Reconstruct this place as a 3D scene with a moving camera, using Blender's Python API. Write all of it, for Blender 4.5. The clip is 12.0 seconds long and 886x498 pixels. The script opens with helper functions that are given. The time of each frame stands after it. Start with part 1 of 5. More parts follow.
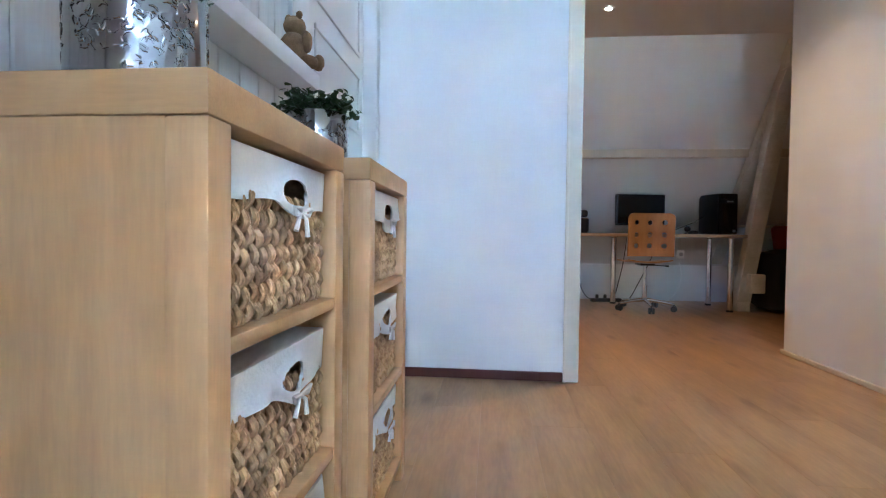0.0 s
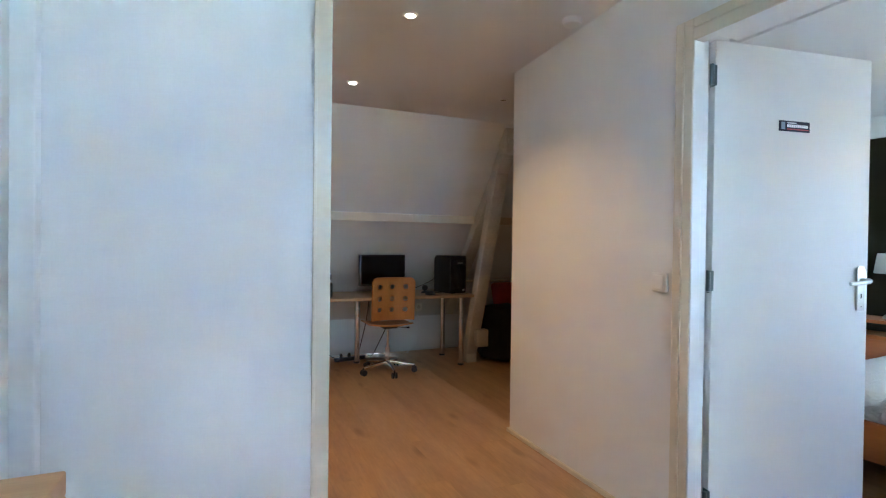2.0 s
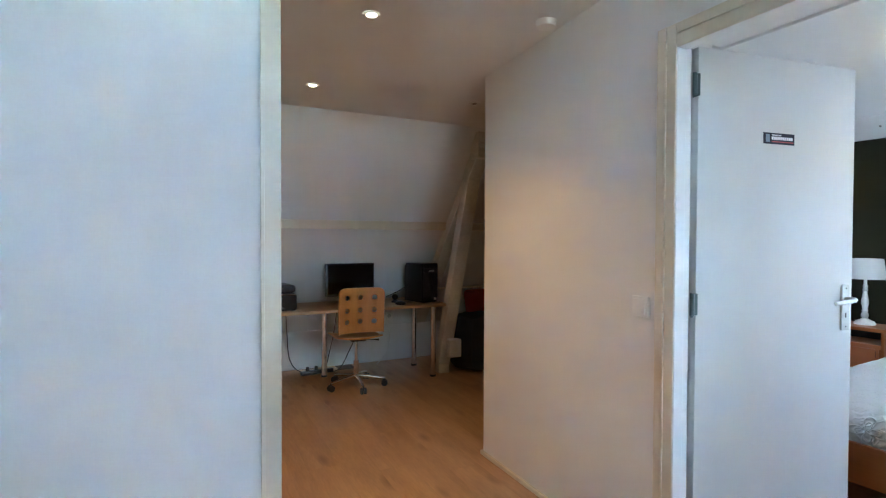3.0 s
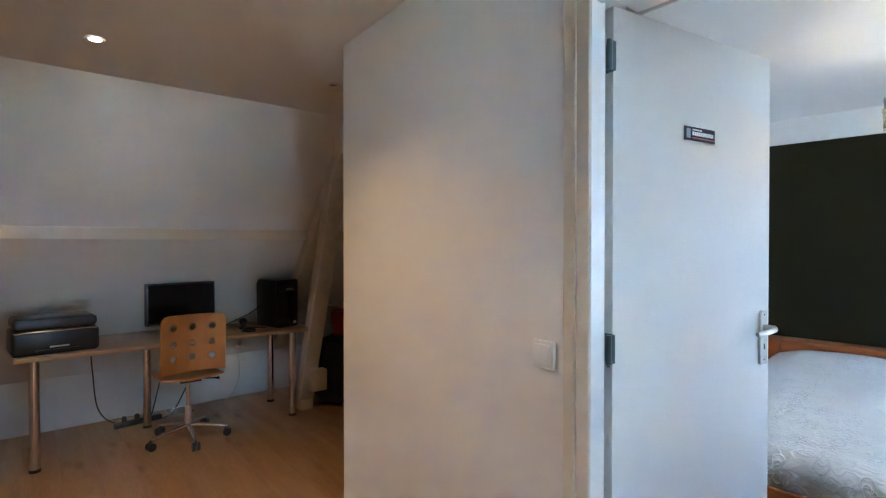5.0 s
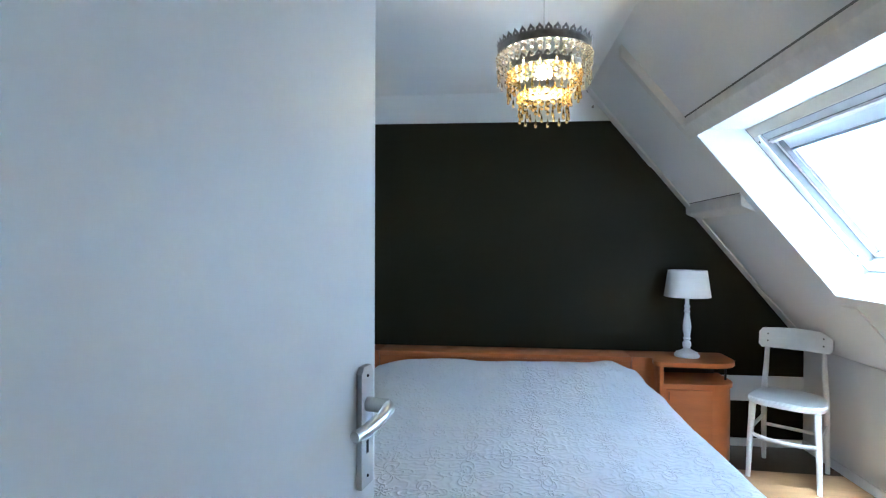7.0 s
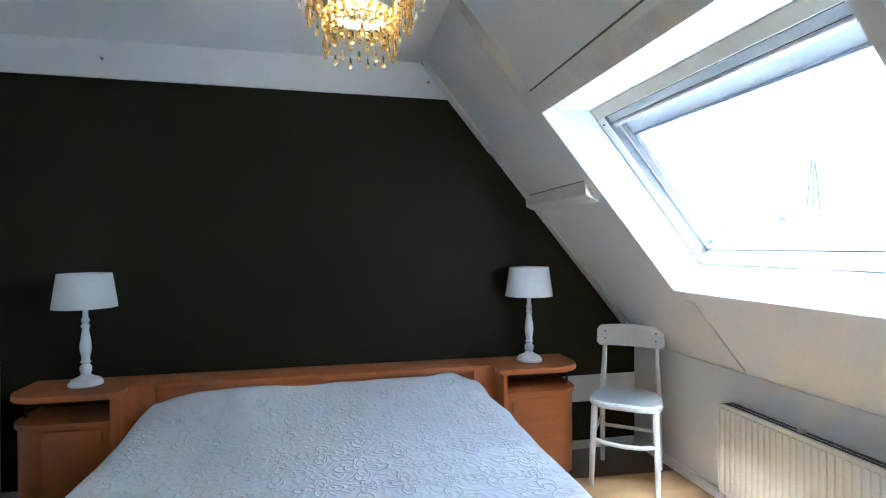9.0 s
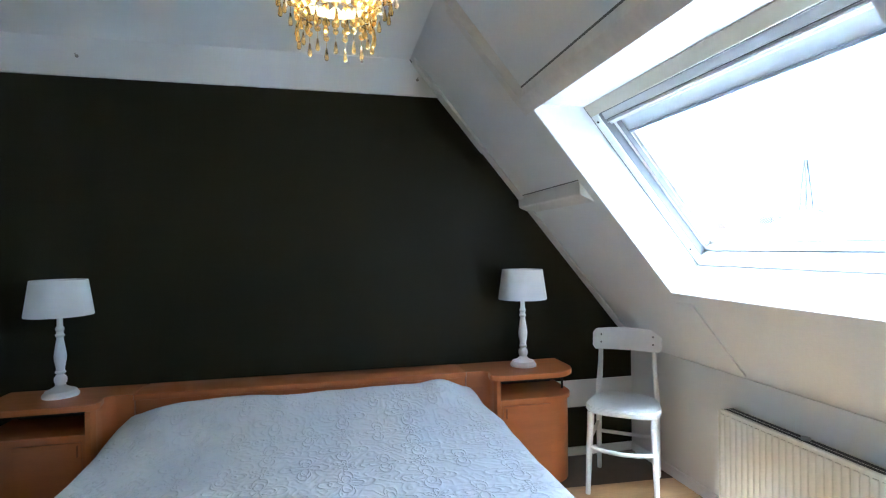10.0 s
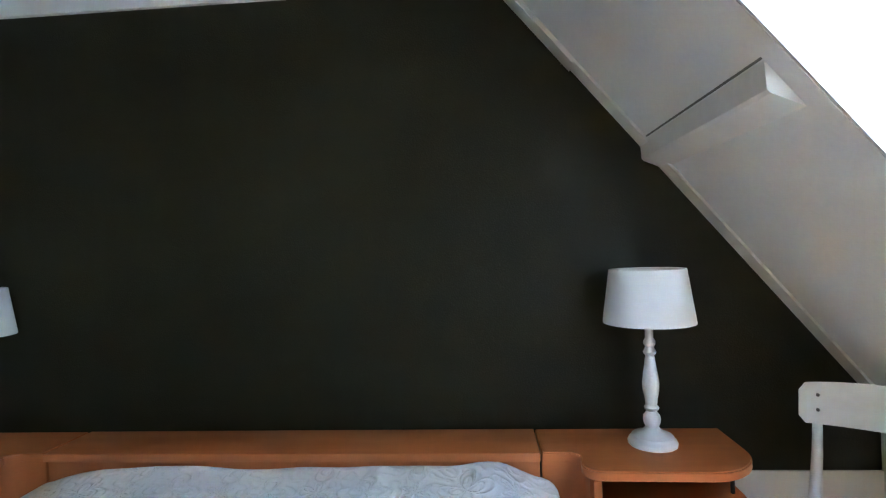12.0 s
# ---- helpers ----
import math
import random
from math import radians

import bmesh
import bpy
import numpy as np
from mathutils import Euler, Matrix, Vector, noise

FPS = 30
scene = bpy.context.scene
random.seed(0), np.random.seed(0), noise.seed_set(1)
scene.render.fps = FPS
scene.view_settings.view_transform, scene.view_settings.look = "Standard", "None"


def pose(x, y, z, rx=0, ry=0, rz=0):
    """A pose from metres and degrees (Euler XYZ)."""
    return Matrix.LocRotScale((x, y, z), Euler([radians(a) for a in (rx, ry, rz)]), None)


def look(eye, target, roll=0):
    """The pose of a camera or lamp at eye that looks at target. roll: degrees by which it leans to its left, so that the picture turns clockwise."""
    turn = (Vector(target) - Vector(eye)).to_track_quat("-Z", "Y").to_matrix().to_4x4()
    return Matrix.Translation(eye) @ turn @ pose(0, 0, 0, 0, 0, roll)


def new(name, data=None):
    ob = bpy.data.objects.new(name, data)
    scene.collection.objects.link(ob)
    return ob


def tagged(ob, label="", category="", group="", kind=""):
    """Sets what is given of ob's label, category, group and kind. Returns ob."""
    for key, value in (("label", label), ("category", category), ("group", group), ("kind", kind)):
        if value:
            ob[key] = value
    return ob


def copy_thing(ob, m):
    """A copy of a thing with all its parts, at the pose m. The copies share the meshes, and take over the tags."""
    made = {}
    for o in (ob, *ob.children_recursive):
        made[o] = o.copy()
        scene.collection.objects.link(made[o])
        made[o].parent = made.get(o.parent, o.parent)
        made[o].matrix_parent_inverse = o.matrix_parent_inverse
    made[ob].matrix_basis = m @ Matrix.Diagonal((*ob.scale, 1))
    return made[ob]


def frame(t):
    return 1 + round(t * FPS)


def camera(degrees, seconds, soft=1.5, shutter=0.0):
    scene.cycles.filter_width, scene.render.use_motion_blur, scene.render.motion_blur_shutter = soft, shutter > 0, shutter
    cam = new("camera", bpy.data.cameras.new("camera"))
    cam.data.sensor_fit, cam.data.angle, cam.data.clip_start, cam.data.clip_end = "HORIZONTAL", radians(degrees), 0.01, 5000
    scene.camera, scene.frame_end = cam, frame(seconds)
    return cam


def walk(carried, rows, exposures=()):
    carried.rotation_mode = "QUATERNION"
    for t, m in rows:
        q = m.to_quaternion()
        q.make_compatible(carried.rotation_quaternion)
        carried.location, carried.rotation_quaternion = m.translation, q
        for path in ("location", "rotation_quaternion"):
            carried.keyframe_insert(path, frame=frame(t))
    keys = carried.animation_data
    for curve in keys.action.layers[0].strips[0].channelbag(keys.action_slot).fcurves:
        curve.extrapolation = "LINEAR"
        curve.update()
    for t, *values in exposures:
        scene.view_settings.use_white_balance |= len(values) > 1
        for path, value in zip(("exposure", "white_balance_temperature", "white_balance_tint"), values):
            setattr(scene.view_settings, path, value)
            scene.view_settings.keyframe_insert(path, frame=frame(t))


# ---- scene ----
cam = camera(82.5, 12.0, 1.2)
PATH = [
    (0, (0.025, 0.82, 0.692), (-0.065, 2.817, 0.644), 0.7),
    (0.5, (0.051, 0.861, 0.878), (0.3, 2.845, 0.84), 0.5),
    (1, (0.041, 0.958, 1.029), (0.628, 2.87, 0.997), 0.8),
    (1.5, (0.038, 1.062, 1.143), (0.823, 2.902, 1.113), 0.7),
    (2, (0.058, 1.153, 1.268), (0.944, 2.946, 1.246), 0.7),
    (2.5, (0.135, 1.257, 1.34), (1.084, 3.017, 1.309), 0.4),
    (4.5, (0.362, 1.578, 1.433), (1.447, 3.259, 1.402), -0.0),
    (5, (0.663, 1.815, 1.442), (2.009, 3.294, 1.421), 0.0),
    (5.5, (0.993, 1.937, 1.396), (2.605, 3.121, 1.384), 0.2),
    (6, (1.37, 2.058, 1.414), (3.171, 2.929, 1.383), 0.5),
    (6.5, (1.72, 2.155, 1.392), (3.631, 2.747, 1.37), 0.3),
    (7, (2.053, 2.202, 1.394), (4.041, 2.416, 1.377), 0.2),
    (7.5, (2.387, 2.177, 1.367), (4.386, 2.104, 1.356), -0.1),
    (9.5, (2.663, 2.081, 1.362), (4.617, 1.653, 1.35), -0.4),
    (10, (2.738, 2.046, 1.37), (4.691, 1.618, 1.361), -0.7),
    (10.5, (3.047, 1.906, 1.392), (5.005, 1.497, 1.369), -1.0),
    (11, (3.376, 1.777, 1.375), (5.35, 1.456, 1.366), -1.2),
    (11.5, (3.641, 1.578, 1.344), (5.641, 1.552, 1.353), -1.8),
    (12, (3.894, 1.465, 1.319), (5.887, 1.623, 1.316), -2.0),
]
EXPOSURES = [(0.0, 7.85, 5150, 6), (0.5, 7.65, 5200, 6), (2.0, 7.65, 5500, 3), (4.5, 7.42, 5550, 4), (5.5, 7.62, 5400, 4), (6.0, 7.45, 5400, 3), (6.5, 7.15, 5400, 2), (7.0, 7.0, 5250, 2), (7.5, 6.9, 5300, 2), (9.5, 6.95, 5550, 3), (11.0, 6.88, 5550, 2), (12.0, 7.15, 5750, 3)]
walk(cam, [(t, look(eye, target, roll)) for t, eye, target, roll in PATH], EXPOSURES)

# ---- world, sun, lamps ----
# the landing and office stand turned a little against the bedroom
OFFM = Matrix.Translation((2, 4, 0)) @ Matrix.Rotation(radians(-2.9), 4, "Z") @ Matrix.Translation((-2, -4, 0))
world = bpy.data.worlds.new("world")
scene.world = world
world.use_nodes = True
_sky = world.node_tree.nodes.new("ShaderNodeTexSky")
_sky.sky_type, _sky.sun_disc = "NISHITA", False
_sky.dust_density = 2.0
_sky.sun_elevation, _sky.sun_rotation = radians(74), radians(0)
_bg = world.node_tree.nodes["Background"]
_bg.inputs["Strength"].default_value = 0.12
world.node_tree.links.new(_sky.outputs[0], _bg.inputs["Color"])


def lamp(name, kind, energy, m, color=(1, 1, 1), **more):
    data = bpy.data.lights.new(name, kind)
    data.energy, data.color = energy, color
    ob = new(name, data)
    ob.matrix_world = m
    return ob, data


# sun spread wide behind an overcast sky
sun, sun_data = lamp("sun", "SUN", 1.4, look((0, 0, 0), (0.0, -0.287, -1.0)), (0.74, 0.87, 1.0))
sun_data.angle = radians(50)
# daylight lamp in an unseen roof light, added behind the walker
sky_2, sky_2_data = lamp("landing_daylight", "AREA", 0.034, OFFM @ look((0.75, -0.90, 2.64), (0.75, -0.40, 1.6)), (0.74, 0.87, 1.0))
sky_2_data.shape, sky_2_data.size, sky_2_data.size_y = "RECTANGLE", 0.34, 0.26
SPOT_W, CHAND_W, BULB = 0.24, 0.012, 1.3

# ---- materials ----


def mat(name, color, rough=0.6, metal=0.0, var=0.08, scale=6.0, bump=0.1, fine=60.0, spec=0.5, stretch=(1, 1, 1), alt=None, rand=0.0, shift=False):
    """A plain painted or natural surface with two scales of variation and fine relief."""
    m = bpy.data.materials.new(name)
    m.use_nodes = True
    t = m.node_tree
    b = t.nodes["Principled BSDF"]
    b.inputs["Roughness"].default_value, b.inputs["Metallic"].default_value = rough, metal
    b.inputs["Specular IOR Level"].default_value = spec
    tc = t.nodes.new("ShaderNodeTexCoord")
    mp = t.nodes.new("ShaderNodeMapping")
    mp.inputs["Scale"].default_value = stretch
    t.links.new(tc.outputs["Object"], mp.inputs["Vector"])
    if shift:
        info, vm = t.nodes.new("ShaderNodeObjectInfo"), t.nodes.new("ShaderNodeVectorMath")
        vm.operation = "MULTIPLY"
        vm.inputs[1].default_value = (31.0, 57.0, 11.0)
        t.links.new(info.outputs["Random"], vm.inputs[0])
        t.links.new(vm.outputs[0], mp.inputs["Location"])
    n1, n2 = t.nodes.new("ShaderNodeTexNoise"), t.nodes.new("ShaderNodeTexNoise")
    n1.inputs["Scale"].default_value, n1.inputs["Detail"].default_value = scale, 5
    n2.inputs["Scale"].default_value, n2.inputs["Detail"].default_value = fine, 4
    for n in (n1, n2):
        t.links.new(mp.outputs[0], n.inputs["Vector"])
    mx = t.nodes.new("ShaderNodeMix")
    mx.data_type = "RGBA"
    other = alt or tuple(c * (1 - 2.2 * var) for c in color)
    mx.inputs["A"].default_value, mx.inputs["B"].default_value = (*color, 1), (*other, 1)
    rp = t.nodes.new("ShaderNodeMapRange")
    rp.inputs["From Min"].default_value, rp.inputs["From Max"].default_value = 0.35, 0.7
    add = t.nodes.new("ShaderNodeMath")
    add.operation = "MULTIPLY_ADD"
    add.inputs[1].default_value = 0.35
    t.links.new(n2.outputs["Fac"], add.inputs[0])
    sub = t.nodes.new("ShaderNodeMath")
    sub.operation = "MULTIPLY"
    sub.inputs[1].default_value = 0.68
    t.links.new(n1.outputs["Fac"], sub.inputs[0])
    t.links.new(sub.outputs[0], add.inputs[2])
    t.links.new(add.outputs[0], rp.inputs["Value"])
    last = rp.outputs[0]
    if rand:
        oi = t.nodes.new("ShaderNodeObjectInfo")
        ra = t.nodes.new("ShaderNodeMath")
        ra.operation = "MULTIPLY_ADD"
        ra.inputs[1].default_value = rand
        t.links.new(oi.outputs["Random"], ra.inputs[0])
        t.links.new(rp.outputs[0], ra.inputs[2])
        last = ra.outputs[0]
    t.links.new(last, mx.inputs["Factor"])
    t.links.new(mx.outputs["Result"], b.inputs["Base Color"])
    rr = t.nodes.new("ShaderNodeMapRange")
    rr.inputs["To Min"].default_value, rr.inputs["To Max"].default_value = max(0.02, rough - 0.06), min(1, rough + 0.06)
    t.links.new(n1.outputs["Fac"], rr.inputs["Value"])
    t.links.new(rr.outputs[0], b.inputs["Roughness"])
    if bump:
        bp = t.nodes.new("ShaderNodeBump")
        bp.inputs["Strength"].default_value, bp.inputs["Distance"].default_value = bump, 0.004
        t.links.new(n2.outputs["Fac"], bp.inputs["Height"])
        t.links.new(bp.outputs[0], b.inputs["Normal"])
    return m


def glow(name, color, strength):
    m = bpy.data.materials.new(name)
    m.use_nodes = True
    b = m.node_tree.nodes["Principled BSDF"]
    b.inputs["Base Color"].default_value = (*color, 1)
    b.inputs["Emission Color"].default_value, b.inputs["Emission Strength"].default_value = (*color, 1), strength
    return m


def glass(name, color=(1, 1, 1), rough=0.0, ior=1.45):
    m = bpy.data.materials.new(name)
    m.use_nodes = True
    b = m.node_tree.nodes["Principled BSDF"]
    b.inputs["Base Color"].default_value = (*color, 1)
    b.inputs["Transmission Weight"].default_value, b.inputs["Roughness"].default_value, b.inputs["IOR"].default_value = 1.0, rough, ior
    return m


WALL = mat("wall_paint", (0.78, 0.78, 0.77), 0.85, var=0.03, scale=1.3, bump=0.1, fine=140)
CEIL = mat("ceiling_paint", (0.80, 0.80, 0.79), 0.85, var=0.03, scale=1.0, bump=0.15, fine=120)
SLOPE = mat("slope_paint", (0.78, 0.78, 0.77), 0.7, var=0.04, scale=1.6, bump=0.15, fine=90)
DARK = mat("dark_wall_paint", (0.0172, 0.0148, 0.0056), 0.6, var=0.10, scale=1.5, bump=0.25, fine=160, spec=0.2)
TRIM = mat("cream_gloss_paint", (0.68, 0.62, 0.50), 0.35, var=0.04, scale=3, bump=0.05, fine=40)
TRIMW = mat("white_gloss_paint", (0.80, 0.80, 0.79), 0.35, var=0.03, scale=3, bump=0.05, fine=40)
DOORP = mat("door_paint", (0.76, 0.76, 0.74), 0.5, var=0.02, scale=2, bump=0.05, fine=70)
FLOOR = mat("oak_laminate", (0.53, 0.31, 0.14), 0.33, var=0.17, scale=1.5, bump=0.03, fine=16, stretch=(6, 0.8, 6), rand=0.10, shift=True)


def add_knots(m, dark):
    """Scattered brown knots with a soft rim, drawn along the grain."""
    t = m.node_tree
    mix = [n for n in t.nodes if n.bl_idname == "ShaderNodeMix"][0]
    tex = [n for n in t.nodes if n.bl_idname == "ShaderNodeMapping"][0]
    vm = t.nodes.new("ShaderNodeVectorMath")
    vm.operation = "MULTIPLY"
    vm.inputs[1].default_value = (1.0, 2.6, 1.0)
    vor, rg, m2 = t.nodes.new("ShaderNodeTexVoronoi"), t.nodes.new("ShaderNodeMapRange"), t.nodes.new("ShaderNodeMix")
    vor.inputs["Scale"].default_value = 0.95
    rg.inputs["From Min"].default_value, rg.inputs["From Max"].default_value = 0.04, 0.22
    rg.inputs["To Min"].default_value, rg.inputs["To Max"].default_value = 0.62, 0.0
    m2.data_type = "RGBA"
    m2.inputs["B"].default_value = (*dark, 1)
    t.links.new(tex.outputs[0], vm.inputs[0])
    t.links.new(vm.outputs[0], vor.inputs["Vector"])
    t.links.new(vor.outputs["Distance"], rg.inputs["Value"])
    t.links.new(rg.outputs[0], m2.inputs["Factor"])
    t.links.new(mix.outputs["Result"], m2.inputs["A"])
    t.links.new(m2.outputs["Result"], t.nodes["Principled BSDF"].inputs["Base Color"])


add_knots(FLOOR, (0.16, 0.075, 0.03))
RED = mat("red_baseboard", (0.10, 0.025, 0.015), 0.4, var=0.1)
BIRCH = mat("pale_birch", (0.66, 0.37, 0.155), 0.42, var=0.1, scale=3, bump=0.06, fine=30, stretch=(7, 7, 0.7))
BIRCH2 = mat("birch_top", (0.58, 0.33, 0.135), 0.45, var=0.1, scale=3, bump=0.06, fine=30, stretch=(0.8, 8, 8))
CHERRY = mat("cherry_veneer", (0.51, 0.155, 0.042), 0.36, var=0.08, scale=2.5, bump=0.03, fine=30, stretch=(8, 0.8, 8))
CHERRYD = mat("cherry_inside", (0.30, 0.09, 0.03), 0.5, var=0.1)
STEEL = mat("brushed_steel", (0.62, 0.62, 0.60), 0.32, 1.0, var=0.05, bump=0.02)
CHROME = mat("chrome", (0.75, 0.75, 0.76), 0.12, 1.0, var=0.02, bump=0.0)
BLACK = mat("black_plastic", (0.012, 0.012, 0.013), 0.35, var=0.1)
WHITEPL = mat("white_plastic", (0.80, 0.80, 0.78), 0.35, var=0.02, bump=0.02)
RADP = mat("radiator_enamel", (0.74, 0.72, 0.64), 0.35, var=0.03, bump=0.02)

# ---- mesh helpers ----


def box(bm, x0, x1, y0, y1, z0, z1, bevel=0.0, m=None, seg=2):
    """A box between two corners, its edges rounded."""
    r = bmesh.ops.create_cube(bm, size=1.0, matrix=Matrix.Translation(((x0 + x1) / 2, (y0 + y1) / 2, (z0 + z1) / 2)) @ Matrix.Diagonal((abs(x1 - x0), abs(y1 - y0), abs(z1 - z0), 1)))
    vs = r["verts"]
    if bevel:
        es = list({e for v in vs for e in v.link_edges})
        rr = bmesh.ops.bevel(bm, geom=es, offset=bevel, segments=seg, profile=0.5, affect="EDGES")
        vs = list({v for f in rr["faces"] for v in f.verts} | {v for v in vs if v.is_valid})
    if m is not None:
        bmesh.ops.transform(bm, matrix=m, verts=vs)
    return vs


def prism(bm, poly, axis, a, b):
    """The outline poly (pairs of the two other axes, in order) drawn out along an axis from a to b."""
    def at(p, v):
        return {"x": (v, p[0], p[1]), "y": (p[0], v, p[1]), "z": (p[0], p[1], v)}[axis]
    lo, hi = [bm.verts.new(at(p, a)) for p in poly], [bm.verts.new(at(p, b)) for p in poly]
    bm.faces.new(lo[::-1]), bm.faces.new(hi)
    n = len(poly)
    for k in range(n):
        bm.faces.new((lo[k], lo[(k + 1) % n], hi[(k + 1) % n], hi[k]))
    bmesh.ops.recalc_face_normals(bm, faces=bm.faces[:])


def lathe(bm, prof, at=(0, 0, 0), seg=28, sx=1.0, sy=1.0):
    """Turns a profile of (radius, height) round the upright axis."""
    rings = []
    for r, z in prof:
        if r < 1e-5:
            rings.append([bm.verts.new((at[0], at[1], at[2] + z))])
        else:
            rings.append([bm.verts.new((at[0] + r * sx * math.cos(2 * math.pi * k / seg), at[1] + r * sy * math.sin(2 * math.pi * k / seg), at[2] + z)) for k in range(seg)])
    for a, b in zip(rings, rings[1:]):
        for k in range(seg):
            q = [a[k % len(a)], a[(k + 1) % len(a)], b[(k + 1) % len(b)], b[k % len(b)]]
            q = list(dict.fromkeys(q))
            if len(q) > 2:
                bm.faces.new(q)
    bmesh.ops.recalc_face_normals(bm, faces=bm.faces[:])


def tube(bm, pts, r, seg=10, ends=True):
    """A round bar along a line of points; r is one radius or one for each point."""
    pts = [Vector(p) for p in pts]
    rs = r if isinstance(r, (list, tuple)) else [r] * len(pts)
    up, rings = None, []
    for k, p in enumerate(pts):
        d = (pts[min(k + 1, len(pts) - 1)] - pts[max(k - 1, 0)]).normalized()
        if up is None:
            up = d.orthogonal().normalized()
        up = (up - d * up.dot(d)).normalized()
        side = d.cross(up)
        rings.append([bm.verts.new(p + rs[k] * (math.cos(2 * math.pi * q / seg) * up + math.sin(2 * math.pi * q / seg) * side)) for q in range(seg)])
    for a, b in zip(rings, rings[1:]):
        for q in range(seg):
            bm.faces.new((a[q], a[(q + 1) % seg], b[(q + 1) % seg], b[q]))
    if ends:
        bm.faces.new(rings[0][::-1]), bm.faces.new(rings[-1])


def mesh(name, bm, material, smooth=False):
    me = bpy.data.meshes.new(name)
    bm.to_mesh(me)
    bm.free()
    me.materials.append(material)
    if smooth:
        me.polygons.foreach_set("use_smooth", [True] * len(me.polygons))
        me.set_sharp_from_angle(angle=radians(38))
    return me


def part(name, bm, material, parent=None, label="", smooth=True):
    ob = new(name, mesh(name, bm, material, smooth))
    if parent is not None:
        ob.parent = parent
    return tagged(ob, label)


def setting(name, bm, material, label, category="wall"):
    return tagged(part(name, bm, material, None, smooth=False), label, category, kind="structure")


def thing(name, m, label, category, group=""):
    ob = new(name)
    ob.matrix_world = m
    return tagged(ob, label, category, group)


B = bmesh.new

# ---- structure ----
WORN = mat("aged_white_timber", (0.74, 0.72, 0.68), 0.6, var=0.04, scale=5, bump=0.1, fine=40)
TR = mat("truss_paint", (0.70, 0.67, 0.60), 0.55, var=0.1, scale=5, bump=0.2, fine=40)
SEAM = mat("seam_and_gap_shade", (0.16, 0.155, 0.15), 0.85)
CEIL_Z = 2.50
SL = 1.215  # rise of the roof slopes


def ceil_z(y):
    return 2.47 - 0.052 * (y - 3.0)


def turned(ob):
    ob.matrix_world = OFFM
    return ob


def slope_z(y):
    return 0.60 + SL * y


bm = B()
box(bm, -1.7, 6.0, -2.2, 7.4, -0.2, -0.014)
floor = setting("floor", bm, mat("floor_base", (0.08, 0.045, 0.02), 0.7), "warm oak laminate floor with brown knots", "floor")

H0 = 2.60
WX = -0.44  # landing's west wall face
bm = B()
box(bm, WX - 0.07, 0.575, 3.197, 3.30, 0, H0)
turned(setting("wall_landing", bm, WALL, "white painted partition wall facing the landing"))
bm = B()
box(bm, 1.985, 2.12, 2.655, 4.0, 0, H0)
turned(setting("wall_corridor", bm, WALL, "white painted wall beside the bedroom door"))
bm = B()
box(bm, 1.985, 2.12, 1.62, 2.655, 2.20, H0)
turned(setting("wall_lintel", bm, WALL, "white wall above the bedroom door"))
bm = B()
box(bm, 1.985, 2.12, -1.8, 1.62, 0, H0)
turned(setting("wall_landing_east", bm, WALL, "white painted landing wall"))
RL = (0.56, 0.95, -1.08, -0.72)  # unseen roof light added in the landing's ceiling
bm = B()
box(bm, -1.2, 1.985, -1.9, -1.75, 0, H0)
turned(setting("wall_landing_south", bm, WALL, "white painted end wall of the landing"))
bm = B()
for y0, y1, x0, x1 in ((-1.9, RL[2], -1.3, 2.12), (RL[2], RL[3], -1.3, RL[0]), (RL[2], RL[3], RL[1], 2.12), (RL[3], 3.99, -1.3, 2.12)):
    prism(bm, [(y0, ceil_z(y0)), (y1, ceil_z(y1)), (y1, 2.75), (y0, 2.75)], "x", x0, x1)
prism(bm, [(3.99, ceil_z(3.99)), (5.10, ceil_z(5.10)), (5.10, 2.75), (3.99, 2.75)], "x", -0.6, 5.0)
turned(setting("ceiling", bm, CEIL, "white painted ceiling with spotlights", "ceiling"))
# office shell
OY0, OZ0 = 5.06, 2.363
bm = B()
prism(bm, [(OY0, OZ0), (6.67, OZ0 - 1.22 * (6.67 - OY0)), (6.8, OZ0 - 1.22 * (6.67 - OY0) + 0.05), (OY0 + 0.05, 2.75), (OY0, 2.75)], "x", 0.1, 5.0)
turned(setting("roof_slope_office", bm, SLOPE, "white sloping ceiling over the desk", "ceiling"))
bm = B()
box(bm, 0.1, 5.0, 6.665, 6.80, 0, 0.55)
turned(setting("wall_office_knee", bm, WALL, "white painted low knee wall behind the desk"))
bm = B()
box(bm, 0.1, 0.22, 3.30, 6.67, 0, H0)
turned(setting("wall_office_west", bm, WALL, "white painted office wall"))
bm = B()
box(bm, 4.5, 4.62, 4.0, 6.67, 0, H0)
turned(setting("wall_office_east", bm, WALL, "white painted office wall"))
bm = B()
box(bm, 2.12, 4.5, 3.90, 4.0, 0, H0)
turned(setting("wall_office_south", bm, WALL, "white painted office wall"))
# unseen wall behind the walker, added to shade the chests
bm = B()
box(bm, WX, 0.05, -1.75, 0.42, 0, H0)
turned(setting("wall_stair", bm, WALL, "white painted wall added out of view to shade the chests"))
# purlin over the desk
bm = B()
prism(bm, [(5.72, 1.472), (5.80, 1.472), (5.80, 1.56), (5.735, 1.56), (5.72, 1.545)], "x", 0.22, 4.5)
turned(setting("purlin", bm, TRIM, "cream painted roof purlin above the desk", "beam"))

